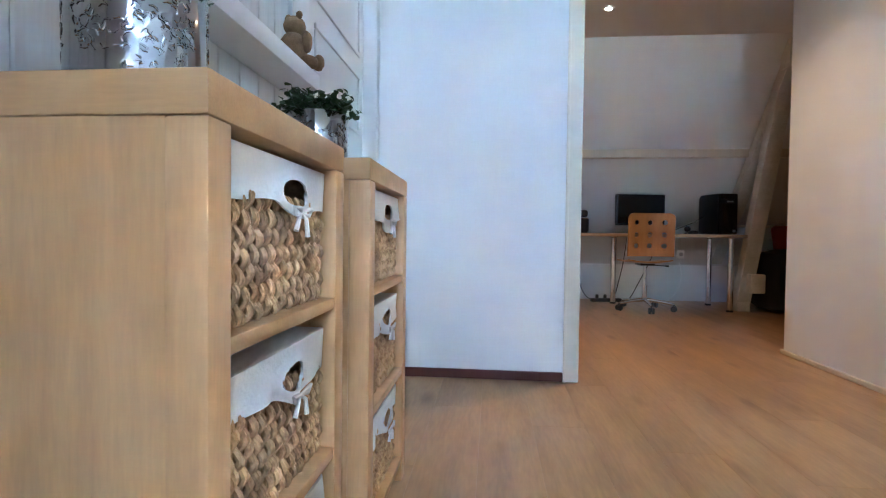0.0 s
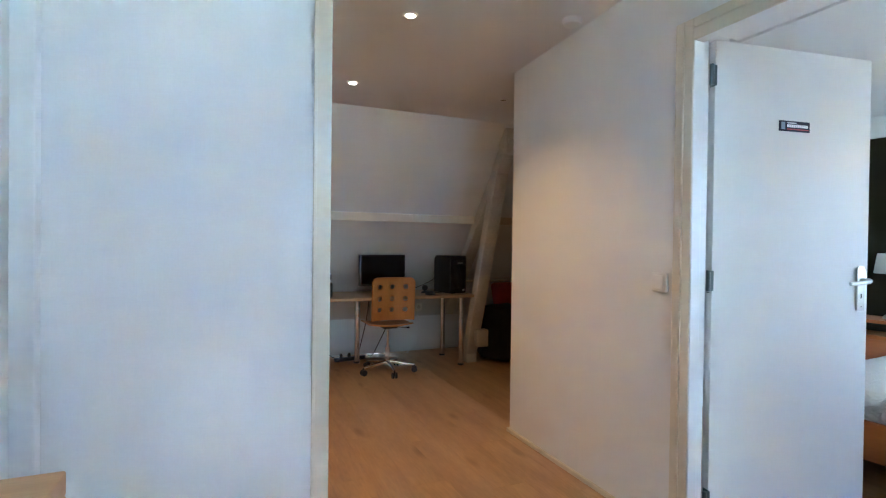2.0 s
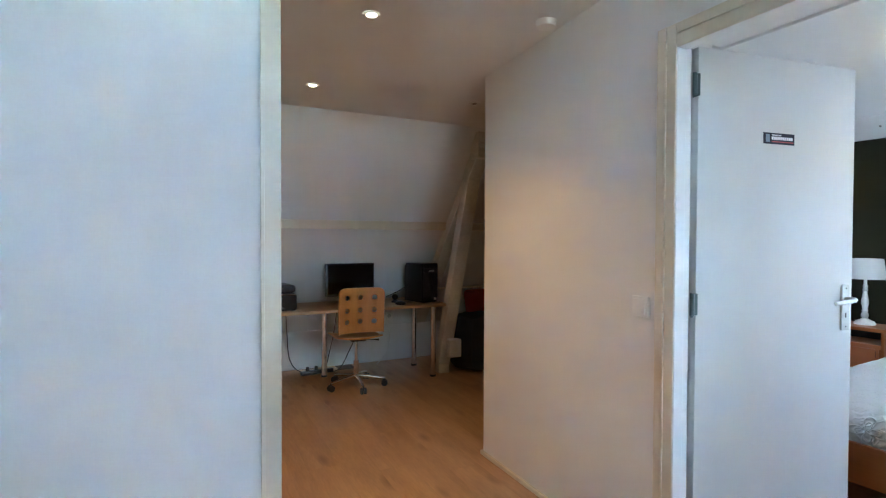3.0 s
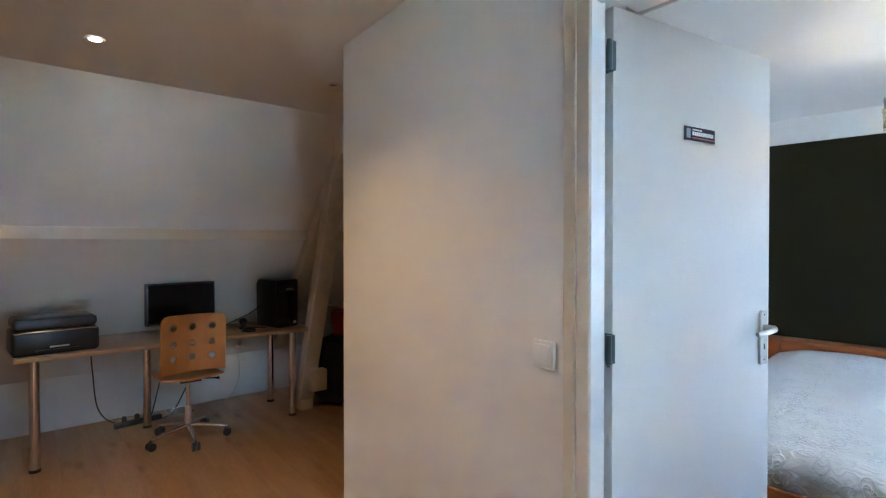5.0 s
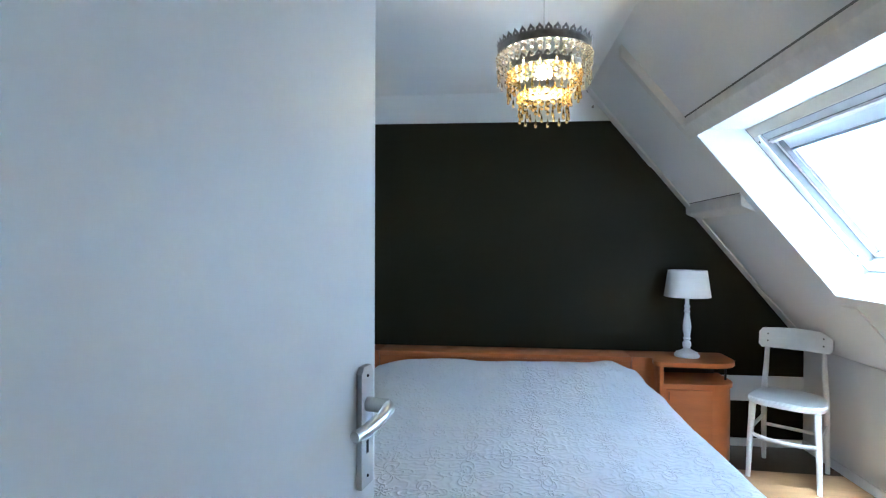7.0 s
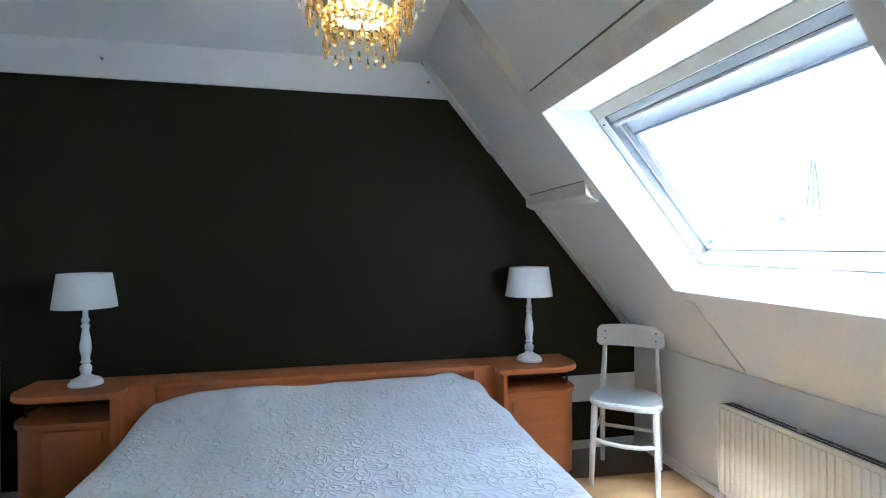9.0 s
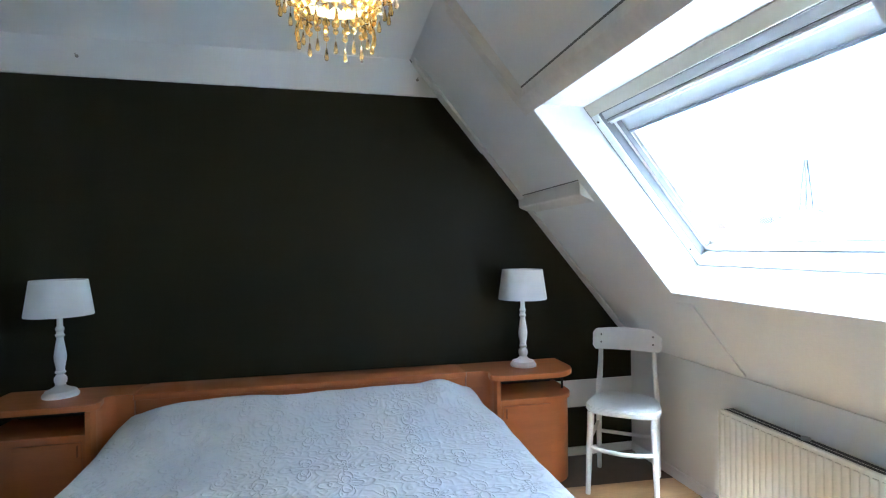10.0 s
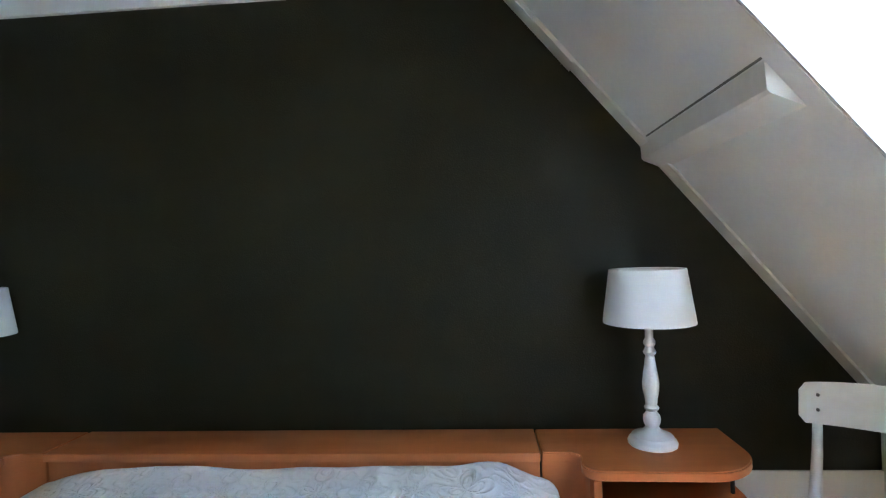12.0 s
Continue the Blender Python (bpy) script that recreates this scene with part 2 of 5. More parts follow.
# bedroom shell
bm = B()
prism(bm, [(-0.2, 0.0), (4.05, 0.0), (4.05, CEIL_Z + 0.3), (1.72, CEIL_Z + 0.3), (-0.2, slope_z(-0.2) + 0.25)], "x", 5.775, 5.95)
setting("wall_dark", bm, DARK, "very dark green-black feature wall behind the bed")
bm = B()
box(bm, 2.06, 5.775, 3.86, 3.98, 0, CEIL_Z + 0.2)
setting("wall_bedroom_north", bm, WALL, "white painted bedroom wall")
bm = B()
box(bm, 1.98, 5.775, 1.575, 3.86, CEIL_Z, CEIL_Z + 0.12)
setting("ceiling_bedroom", bm, CEIL, "white bedroom ceiling", "ceiling")
bm = B()
prism(bm, [(1.405, 2.283), (3.86, 2.300), (3.86, CEIL_Z), (1.58, CEIL_Z)], "x", 5.757, 5.775)
setting("wall_band", bm, CEIL, "white painted band above the dark paint")
bm = B()
box(bm, 1.80, 5.775, -0.05, 0.10, 0, slope_z(0.10) - 0.01)
setting("wall_knee", bm, WALL, "white painted low knee wall under the roof slope")

WX0, WX1, WY0, WY1 = 3.51, 4.905, 0.437, 1.163
bm = B()


def slope_strip(bm, x0, x1, y0, y1, th=0.03, lift=0.0):
    prism(bm, [(y0, slope_z(y0) - lift), (y1, slope_z(y1) - lift), (y1, slope_z(y1) + th), (y0, slope_z(y0) + th)], "x", x0, x1)


bm.free()
roof = tagged(new("roof_slope"), "white boarded sloping ceiling around the skylight", "ceiling", kind="structure")
for x0, x1, y0, y1, th in ((WX1, 5.775, -0.05, 1.60, 0.4), (1.75, WX0, -0.05, 1.60, 0.4), (WX0, WX1, -0.05, WY0, 0.02), (WX0, WX1, WY1, 1.60, 0.02)):
    bm = B()
    slope_strip(bm, x0, x1, y0, y1, th)
    part("panel", bm, SLOPE, roof, smooth=False)
bm = B()
slope_strip(bm, 5.692, 5.775, 0.16, 1.56, 0.0, 0.014)
setting("trim", bm, SLOPE, "white painted board along the dark wall", "trim")
bm = B()
slope_strip(bm, 4.862, 4.915, 1.216, 1.545, 0.0, 0.068)
setting("rafter", bm, WORN, "white painted rafter above the skylight", "beam")
bm = B()
slope_strip(bm, 4.80, 4.92, 0.11, 0.40, 0.0, 0.012)
setting("rafter", bm, SLOPE, "white painted rafter end below the skylight", "beam")
bm = B()
prism(bm, [(0.886, slope_z(0.886) + 0.01), (0.886, slope_z(0.886)), (0.882, 1.617), (0.874, 1.609), (0.806, slope_z(0.806)), (0.806, slope_z(0.806) + 0.01)], "x", 4.965, 5.785)
setting("purlin", bm, WORN, "white painted roof purlin beside the skylight", "beam")
bm = B()
prism(bm, [(WY1 + 0.002, slope_z(WY1) - 0.042), (WY1 + 0.05, slope_z(WY1 + 0.05) - 0.042), (WY1 + 0.05, slope_z(WY1 + 0.05)), (WY1 + 0.002, slope_z(WY1))], "x", 3.40, 4.945)
setting("trim", bm, mat("worn_white_board", (0.76, 0.74, 0.70), 0.6, var=0.07, scale=14, bump=0.2, fine=60), "worn white board along the skylight's upper edge", "trim")
# flat dark strip, stands for the shade in the gap over the purlin
bm = B()
slope_strip(bm, 4.965, 5.69, 0.889, 0.892, 0.0, 0.0015)
setting("trim", bm, SEAM, "dark strip for the shadow gap above the purlin", "joint")
bm = B()
slope_strip(bm, 5.690, 5.773, 1.13, 1.555, 0.0, 0.026)
setting("trim", bm, SLOPE, "white painted board end by the dark wall", "trim")
bm = B()
slope_strip(bm, 3.41, 4.94, WY1 + 0.0505, WY1 + 0.0545, 0.0, 0.002)
setting("trim", bm, SEAM, "dark seam above the worn board", "joint")
# right reveal edge board
bm = B()
slope_strip(bm, 3.455, 3.508, 0.40, WY1, 0.0, 0.02)
setting("trim", bm, SLOPE, "white board beside the skylight", "trim")

# skylight lining and window
F0, F1 = Vector((0.286, 1.267)), Vector((0.893, 2.013))
fu = (F1 - F0).normalized()
fn = Vector((-fu.y, fu.x))  # outwards


def fp(u, n):
    """A point of the skylight's plane, u up it from the lower edge, n outwards."""
    return F0 + fu * u + fn * n


FL = (F1 - F0).length
LIN = mat("skylight_lining", (0.74, 0.74, 0.74), 0.45, var=0.02, scale=2, bump=0.05)
lining = tagged(new("skylight_lining"), "bright white lining boards round the skylight", "lining", kind="structure")
lo_in, hi_in = Vector((WY0, slope_z(WY0))), Vector((WY1, slope_z(WY1)))
side = [tuple(lo_in), tuple(hi_in), tuple(fp(FL, 0)), tuple(fp(0, 0))]
for outline, x0, x1 in (
    ([tuple(lo_in), tuple(fp(0, 0)), tuple(fp(-0.02, 0)), (WY0 - 0.03, slope_z(WY0))], WX0, WX1),
    ([tuple(hi_in), tuple(fp(FL, 0)), tuple(fp(FL + 0.02, 0.0)), (WY1, slope_z(WY1) + 0.03)], WX0, WX1),
    (side, WX1 - 0.010, WX1 - 0.003),
    (side, WX0 + 0.003, WX0 + 0.010),
):
    bm = B()
    prism(bm, outline, "x", x0, x1)
    part("lining_board", bm, LIN, lining, smooth=False)

window = tagged(new("window_1"), "white roof window with a half-raised pale blind", "window", kind="structure")


def bar(name, u0, u1, n0, n1, x0, x1, material, label=""):
    bm = B()
    prism(bm, [tuple(fp(u0, n0)), tuple(fp(u1, n0)), tuple(fp(u1, n1)), tuple(fp(u0, n1))], "x", x0, x1)
    bmesh.ops.bevel(bm, geom=bm.edges[:], offset=0.003, segments=1, affect="EDGES")
    return part(name, bm, material, window, label, smooth=False)


WINW = mat("window_frame_paint", (0.82, 0.82, 0.82), 0.35, var=0.02, bump=0.02)
GREYBAR = mat("grey_vent_bar", (0.66, 0.68, 0.70), 0.4, var=0.03, bump=0.02)
# dark bars in this grey carry the shade of the window's joints
GAP = mat("joint_shade_grey", (0.20, 0.20, 0.21), 0.8)
X0, X1 = WX0 + 0.012, WX1 - 0.012
bar("frame", 0.0, 0.055, -0.005, 0.10, X0, X1, WINW)
bar("frame", FL - 0.060, FL, -0.005, 0.10, X0, X1, TRIM)
bar("frame", 0.055, FL - 0.060, -0.005, 0.10, X0, X0 + 0.055, WINW)
bar("frame", 0.055, FL - 0.060, -0.005, 0.10, X1 - 0.055, X1, WINW)
a, b = X0 + 0.058, X1 - 0.058
bar("sash", 0.058, 0.082, 0.035, 0.11, a, b, WINW)
bar("sash", FL - 0.135, FL - 0.106, 0.02, 0.11, a, b, WINW)
bar("vent_bar", FL - 0.103, FL - 0.066, 0.012, 0.09, a, b, GREYBAR, "grey ventilation bar")
bar("sash", 0.082, FL - 0.135, 0.035, 0.11, a, a + 0.022, WINW)
bar("sash", 0.082, FL - 0.135, 0.035, 0.11, b - 0.022, b, WINW)
bar("groove", 0.0552, 0.0585, 0.0, 0.05, a, b, GAP, "dark strip for the shade in a joint")
bar("groove", -0.001, 0.0025, -0.0065, 0.0, X0, X1, GAP, "dark strip for the shade in a joint")
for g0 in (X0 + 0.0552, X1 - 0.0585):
    bar("groove", 0.06, FL - 0.064, 0.0, 0.05, g0, g0 + 0.0033, GAP, "dark strip for the shade in a joint")
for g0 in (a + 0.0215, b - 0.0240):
    bar("groove", 0.084, FL - 0.137, 0.036, 0.06, g0, g0 + 0.0025, GAP, "dark strip for the shade in a joint")
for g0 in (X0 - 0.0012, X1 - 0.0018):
    bar("groove", 0.0, FL, -0.0065, 0.0, g0, g0 + 0.003, GAP, "dark strip for the shade in a joint")
bar("groove", FL - 0.1055, FL - 0.1025, 0.012, 0.06, a, b, GAP, "dark strip for the shade in a joint")
bar("groove", FL - 0.0660, FL - 0.0620, 0.004, 0.06, a, b, GAP, "dark strip for the shade in a joint")
bar("bead", FL - 0.122, FL - 0.114, 0.012, 0.03, a, b, WINW)
bar("glazing_bead", 0.082, 0.118, 0.066, 0.094, a + 0.022, b - 0.022, WINW)
bar("glazing_bead", 0.118, FL - 0.135, 0.066, 0.094, a + 0.022, a + 0.046, WINW)
bar("glazing_bead", 0.118, FL - 0.135, 0.066, 0.094, b - 0.046, b - 0.022, WINW)
bar("blind", FL - 0.205, FL - 0.137, 0.06, 0.085, a + 0.024, b - 0.024, mat("blind_cloth", (0.72, 0.78, 0.85), 0.7, var=0.03), "pale blue roller blind")
bar("blind_rail", FL - 0.218, FL - 0.205, 0.055, 0.09, a + 0.024, b - 0.024, mat("blind_rail", (0.30, 0.34, 0.42), 0.4), "slim grey blind rail")
# the tint dims the outside; with shadow off, daylight still enters in full
pane = bar("pane", 0.07, FL - 0.11, 0.095, 0.099, a + 0.01, b - 0.01, glass("window_glass", (0.16, 0.164, 0.168)), "window glass, tinted grey to dim the view outside")
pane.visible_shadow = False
for x in (X1 - 0.028, X0 + 0.028):
    for u in (0.105, FL - 0.094):
        bm = B()
        p = fp(u, -0.006)
        bmesh.ops.create_uvsphere(bm, u_segments=8, v_segments=5, radius=0.006, matrix=Matrix.Translation((x, p.x, p.y)))
        part("screw", bm, BLACK, window)

# unseen roof light over the landing, behind the walker, added to light it
window2 = tagged(new("window_2"), "unseen white framed flat roof light, added to light the landing", "window", kind="structure")
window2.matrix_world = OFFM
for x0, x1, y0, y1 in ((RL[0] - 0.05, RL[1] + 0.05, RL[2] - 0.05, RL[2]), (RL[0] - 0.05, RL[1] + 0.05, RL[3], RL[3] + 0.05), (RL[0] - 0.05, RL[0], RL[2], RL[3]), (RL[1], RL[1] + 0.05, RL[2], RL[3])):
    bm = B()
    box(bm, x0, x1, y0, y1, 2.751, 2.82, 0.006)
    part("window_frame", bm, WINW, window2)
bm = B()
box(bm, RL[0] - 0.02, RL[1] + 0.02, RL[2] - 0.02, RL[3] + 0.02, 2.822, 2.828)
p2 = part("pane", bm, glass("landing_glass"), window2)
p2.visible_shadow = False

# west wall of the landing: planks, post and panel door
bm = B()
box(bm, WX - 0.16, WX - 0.012, -1.9, 3.30, 0, H0)
west = turned(setting("wall_landing_west", bm, WALL, "white painted plank wall behind the basket chests"))
PLANK = mat("white_painted_plank", (0.74, 0.73, 0.71), 0.55, var=0.07, scale=4, bump=0.12, fine=40, stretch=(4, 4, 0.4), rand=0.25)
bm = B()
box(bm, -0.012, 0, 0, 0.098, 0.0, 2.45, 0.003, seg=1)
pm = mesh("plank", bm, PLANK)
for k in range(30):
    y = 2.235 - 0.1 * (k + 1)
    ob = new("plank", pm)
    ob.parent = west
    ob.matrix_local = Matrix.Translation((WX, y, 0))
bm = B()
box(bm, WX - 0.012, WX + 0.012, 2.240, 2.380, 0, 2.43, 0.004)
turned(setting("door_frame_1", bm, TRIMW, "white door post beside the plank wall", "door frame"))
bm = B()
box(bm, WX - 0.012, -0.372, 3.135, 3.195, 0, 2.43, 0.006)
turned(setting("door_frame_1", bm, TRIMW, "white door post in the corner", "door frame"))
door1 = tagged(new("door_1"), "white panelled door, closed, beside the partition", "door", kind="structure")
door1.matrix_world = OFFM
bm = B()
box(bm, WX - 0.012, WX - 0.002, 2.382, 3.133, 0.01, 2.43)
part("leaf", bm, DOORP, door1, smooth=False)
for z0, z1 in ((0.16, 0.72), (0.80, 1.03), (1.16, 1.44), (1.52, 2.25)):
    bm = B()
    y0, y1 = 2.46, 3.06
    for yy0, yy1, zz0, zz1 in ((y0, y1, z0, z0 + 0.022), (y0, y1, z1 - 0.022, z1), (y0, y0 + 0.022, z0 + 0.022, z1 - 0.022), (y1 - 0.022, y1, z0 + 0.022, z1 - 0.022)):
        box(bm, WX - 0.003, WX + 0.006, yy0, yy1, zz0, zz1, 0.004, seg=1)
    part("panel_moulding", bm, DOORP, door1, smooth=False)
bm = B()
box(bm, WX - 0.003, WX + 0.004, 2.40, 2.435, 0.98, 1.18, 0.003)
tube(bm, [(WX, 2.417, 1.08), (WX + 0.045, 2.417, 1.08), (WX + 0.05, 2.437, 1.08), (WX + 0.05, 2.52, 1.08)], 0.008)
part("door_handle", bm, STEEL, door1, "brushed steel handle")

# partition's jamb and red skirting
bm = B()
box(bm, 0.545, 0.612, 3.183, 3.315, 0, 2.46, 0.004)
box(bm, 0.538, 0.552, 3.178, 3.190, 0, 2.46, 0.002)
turned(setting("trim", bm, TRIM, "cream painted jamb at the end of the partition", "trim"))
bm = B()
box(bm, -0.372, 0.538, 3.182, 3.197, 0, 0.045, 0.004)
turned(setting("baseboard", bm, RED, "dark red-brown wooden baseboard", "baseboard"))
bm = B()
box(bm, 1.968, 1.985, 2.664, 4.0, 0, 0.028, 0.006)
box(bm, 1.968, 2.13, 4.0, 4.014, 0, 0.028, 0.004)
turned(setting("baseboard", bm, TRIM, "thin cream floor moulding", "baseboard"))

# bedroom door: frame, leaf, hinges, handle
bm = B()
box(bm, 1.975, 1.985, 2.574, 2.618, 0, 2.212, 0.004)
box(bm, 1.971, 1.985, 2.618, 2.624, 0, 2.212, 0.002)
box(bm, 1.973, 1.985, 2.624, 2.662, 0, 2.212, 0.005)
box(bm, 1.972, 1.985, 1.57, 1.656, 0, 2.212, 0.004)
box(bm, 1.976, 1.985, 1.656, 2.574, 2.120, 2.170, 0.003)
box(bm, 1.974, 1.985, 1.656, 2.574, 2.170, 2.212, 0.004)
turned(setting("door_frame_2", bm, TRIM, "cream gloss casing round the bedroom door", "door frame"))
bm = B()
box(bm, 1.980, 2.032, 2.571, 2.66, 0, 2.20, 0.003)
box(bm, 2.032, 2.12, 2.618, 2.66, 0, 2.18, 0.002)
box(bm, 1.980, 2.05, 1.612, 1.66, 0, 2.20, 0.003)
box(bm, 2.05, 2.12, 1.612, 1.64, 0, 2.18, 0.002)
box(bm, 1.980, 2.032, 1.66, 2.571, 2.118, 2.205, 0.003)
box(bm, 2.032, 2.12, 1.64, 2.618, 2.180, 2.205, 0.002)
turned(setting("door_frame_2", bm, TRIMW, "white painted rebated door frame", "door frame"))

# assumed lintel box, its depth set to fit the camera's view
bm = B()
box(bm, 2.121, 2.30, 1.64, 2.618, 2.186, 2.40, 0.004)
box(bm, 2.30, 2.318, 1.60, 2.66, 2.176, 2.40, 0.003)
turned(setting("trim", bm, TRIMW, "white box above the bedroom door, shaped to fit the camera's view", "trim"))

DM = pose(2.052, 2.617, 0, 0, 0, -11.8)
door = tagged(new("door_2"), "plain white bedroom door standing open", "door", kind="structure")
door.matrix_world = DM
bm = B()
box(bm, 0.038, 0.935, 0.0, 0.040, 0.012, 2.168, 0.003)
part("leaf", bm, DOORP, door)
HINGE = mat("hinge_steel", (0.11, 0.14, 0.145), 0.35, 0.9, var=0.1)
for z in (0.155, 1.12, 2.012):
    bm = B()
    tube(bm, [(0.012, -0.008, z - 0.045), (0.012, -0.008, z + 0.045)], 0.009, 12)
    tube(bm, [(0.012, -0.008, z - 0.052), (0.012, -0.008, z - 0.047)], 0.006, 12)
    box(bm, 0.012, 0.038, -0.010, -0.006, z - 0.044, z + 0.044)
    box(bm, 0.0355, 0.0378, -0.008, 0.028, z - 0.044, z + 0.044)
    v = box(bm, 2.034, 2.050, 2.6145, 2.6175, z - 0.044, z + 0.044)
    bmesh.ops.transform(bm, matrix=DM.inverted() @ OFFM, verts=v)
    part("hinge", bm, HINGE, door, "grey steel hinge")
bm = B()
prof = [(0.862, 0.972), (0.905, 0.972), (0.905, 1.170), (0.897, 1.182), (0.870, 1.182), (0.862, 1.170)]
prism(bm, prof, "y", -0.010, 0.0)
plate = part("handle_plate", bm, STEEL, door, "brushed aluminium handle plate", smooth=False)
bm = B()
tube(bm, [(0.884, -0.010, 1.115), (0.884, -0.048, 1.115)], 0.0125, 16)
tube(bm, [(0.889, -0.046, 1.115), (0.87, -0.055, 1.114), (0.84, -0.057, 1.110), (0.79, -0.052, 1.104), (0.766, -0.047, 1.103)], [0.010, 0.011, 0.010, 0.010, 0.009], 12)
part("lever", bm, STEEL, plate)
bm = B()
box(bm, 0.880, 0.887, -0.0112, -0.0098, 1.030, 1.052)
for z in (0.99, 1.165):
    bmesh.ops.create_uvsphere(bm, u_segments=8, v_segments=5, radius=0.003, matrix=Matrix.Translation((0.884, -0.010, z)))
part("keyhole", bm, BLACK, plate, "dark keyhole and screws")
# small sign on the leaf
bm = B()
box(bm, 0.385, 0.562, -0.0025, 0.0, 1.797, 1.845, 0.0008, seg=1)
sign = tagged(part("door_sign", bm, mat("sign_navy", (0.008, 0.011, 0.028), 0.6, var=0.05, spec=0.25)), "small dark sign with pale lettering on the door", "sign")
sign.matrix_world = DM
for x0, x1, z0, z1, c, n in ((0.397, 0.419, 1.805, 1.838, (0.22, 0.28, 0.36), "emblem"), (0.430, 0.552, 1.816, 1.829, (0.85, 0.86, 0.88), "lettering"), (0.430, 0.485, 1.833, 1.838, (0.7, 0.71, 0.74), "lettering"), (0.430, 0.555, 1.8055, 1.8095, (0.42, 0.07, 0.07), "stripe")):
    bm = B()
    if n == "lettering":
        w = (x1 - x0) / 10
        for k in range(10):
            box(bm, x0 + k * w, x0 + (k + 0.78) * w, -0.0034, -0.0026, z0, z1)
    else:
        box(bm, x0, x1, -0.0034, -0.0026, z0, z1, 0.0003, seg=1)
    part(n, bm, mat(n, c, 0.5, var=0.02), sign, smooth=False)

# low white board, dark paint and skirting at the foot of the feature wall
bm = B()
box(bm, 5.766, 5.775, 0.10, 0.72, 0.315, 0.49, 0.002)
setting("wall_board", bm, WALL, "white painted strip low on the dark wall", "trim")
bm = B()
box(bm, 5.760, 5.775, 0.10, 3.86, 0, 0.055, 0.004)
setting("baseboard", bm, TRIMW, "white baseboard under the dark wall", "baseboard")
bm = B()
box(bm, 1.9, 5.760, 0.10, 0.113, 0, 0.06, 0.004)
setting("baseboard", bm, TRIMW, "white baseboard under the knee wall", "baseboard")

# roof truss in the office


def beam(bm, p, q, w, d):
    """A sawn timber from p to q in an upright plane, w thick across it and d deep."""
    p, q = Vector(p), Vector(q)
    m = Matrix.Translation((p + q) / 2) @ (q - p).to_track_quat("Z", "X").to_matrix().to_4x4()
    box(bm, -w / 2, w / 2, -d / 2, d / 2, -(q - p).length / 2, (q - p).length / 2, 0.008, m)


truss = thing("roof_truss", OFFM, "cream painted timber roof truss standing by the desk", "beam")
bm = B()
beam(bm, (2.635, 5.955, 0.02), (2.635, 5.235, 2.20), 0.11, 0.13)
part("post", bm, TR, truss)
bm = B()
beam(bm, (2.635, 6.545, 0.46), (2.635, 5.075, 2.25), 0.10, 0.13)
part("rafter", bm, TR, truss)
bm = B()
box(bm, 2.575, 2.695, 5.87, 6.02, 0.0, 0.10, 0.01)
part("foot", bm, TR, truss)
bm = B()
box(bm, 2.61, 2.745, 5.70, 5.79, 0.195, 0.375, 0.012)
part("block", bm, TR, truss)
bm = B()
box(bm, 2.55, 4.4, 5.06, 5.20, 2.10, 2.33, 0.01)
part("tie_beam", bm, TR, truss)

# ---- landing: basket chests, pots, shelf, toy ----
WEAVE = mat("sea_grass", (0.68, 0.42, 0.21), 0.8, var=0.27, scale=14, bump=0.5, fine=110, spec=0.15)
LINER = mat("cotton_liner", (0.74, 0.72, 0.68), 0.9, var=0.05, scale=9, bump=0.3, fine=180)


def weave_mesh(w, h, seed):
    """A woven front: thin upright rush strands in bundles, bulging out and in over hidden stakes."""
    rnd = random.Random(seed)
    bm = B()
    n = int(w / 0.0060)
    top = h - 0.045
    for k in range(n):
        y = (k + 0.5) * w / n
        bundle = k // 2
        ph = math.pi * (bundle % 2) + rnd.uniform(-0.35, 0.35) + 0.5 * math.sin(bundle * 1.7)
        pts, rad = [], []
        for q in range(33):
            z = top * q / 32
            s = 2 * math.pi * z / 0.046 + ph
            pts.append((0.0055 * math.sin(s) + rnd.uniform(-0.0006, 0.0006), min(max(y + 0.0021 * math.cos(s) + rnd.uniform(-0.0005, 0.0005), 0.004), w - 0.004), z))
            rad.append(0.0035 + 0.0006 * math.sin(s) + rnd.uniform(-0.0003, 0.0003))
        tube(bm, pts, rad, 6)
    box(bm, -0.20, -0.007, 0.006, w - 0.006, 0.003, h - 0.058)
    box(bm, -0.20, -0.19, 0.006, w - 0.006, h - 0.058, h - 0.003)
    for y in (0.006, w - 0.012):
        box(bm, -0.19, -0.003, y, y + 0.006, h - 0.058, h - 0.003)
    return mesh("weave", bm, WEAVE, True)


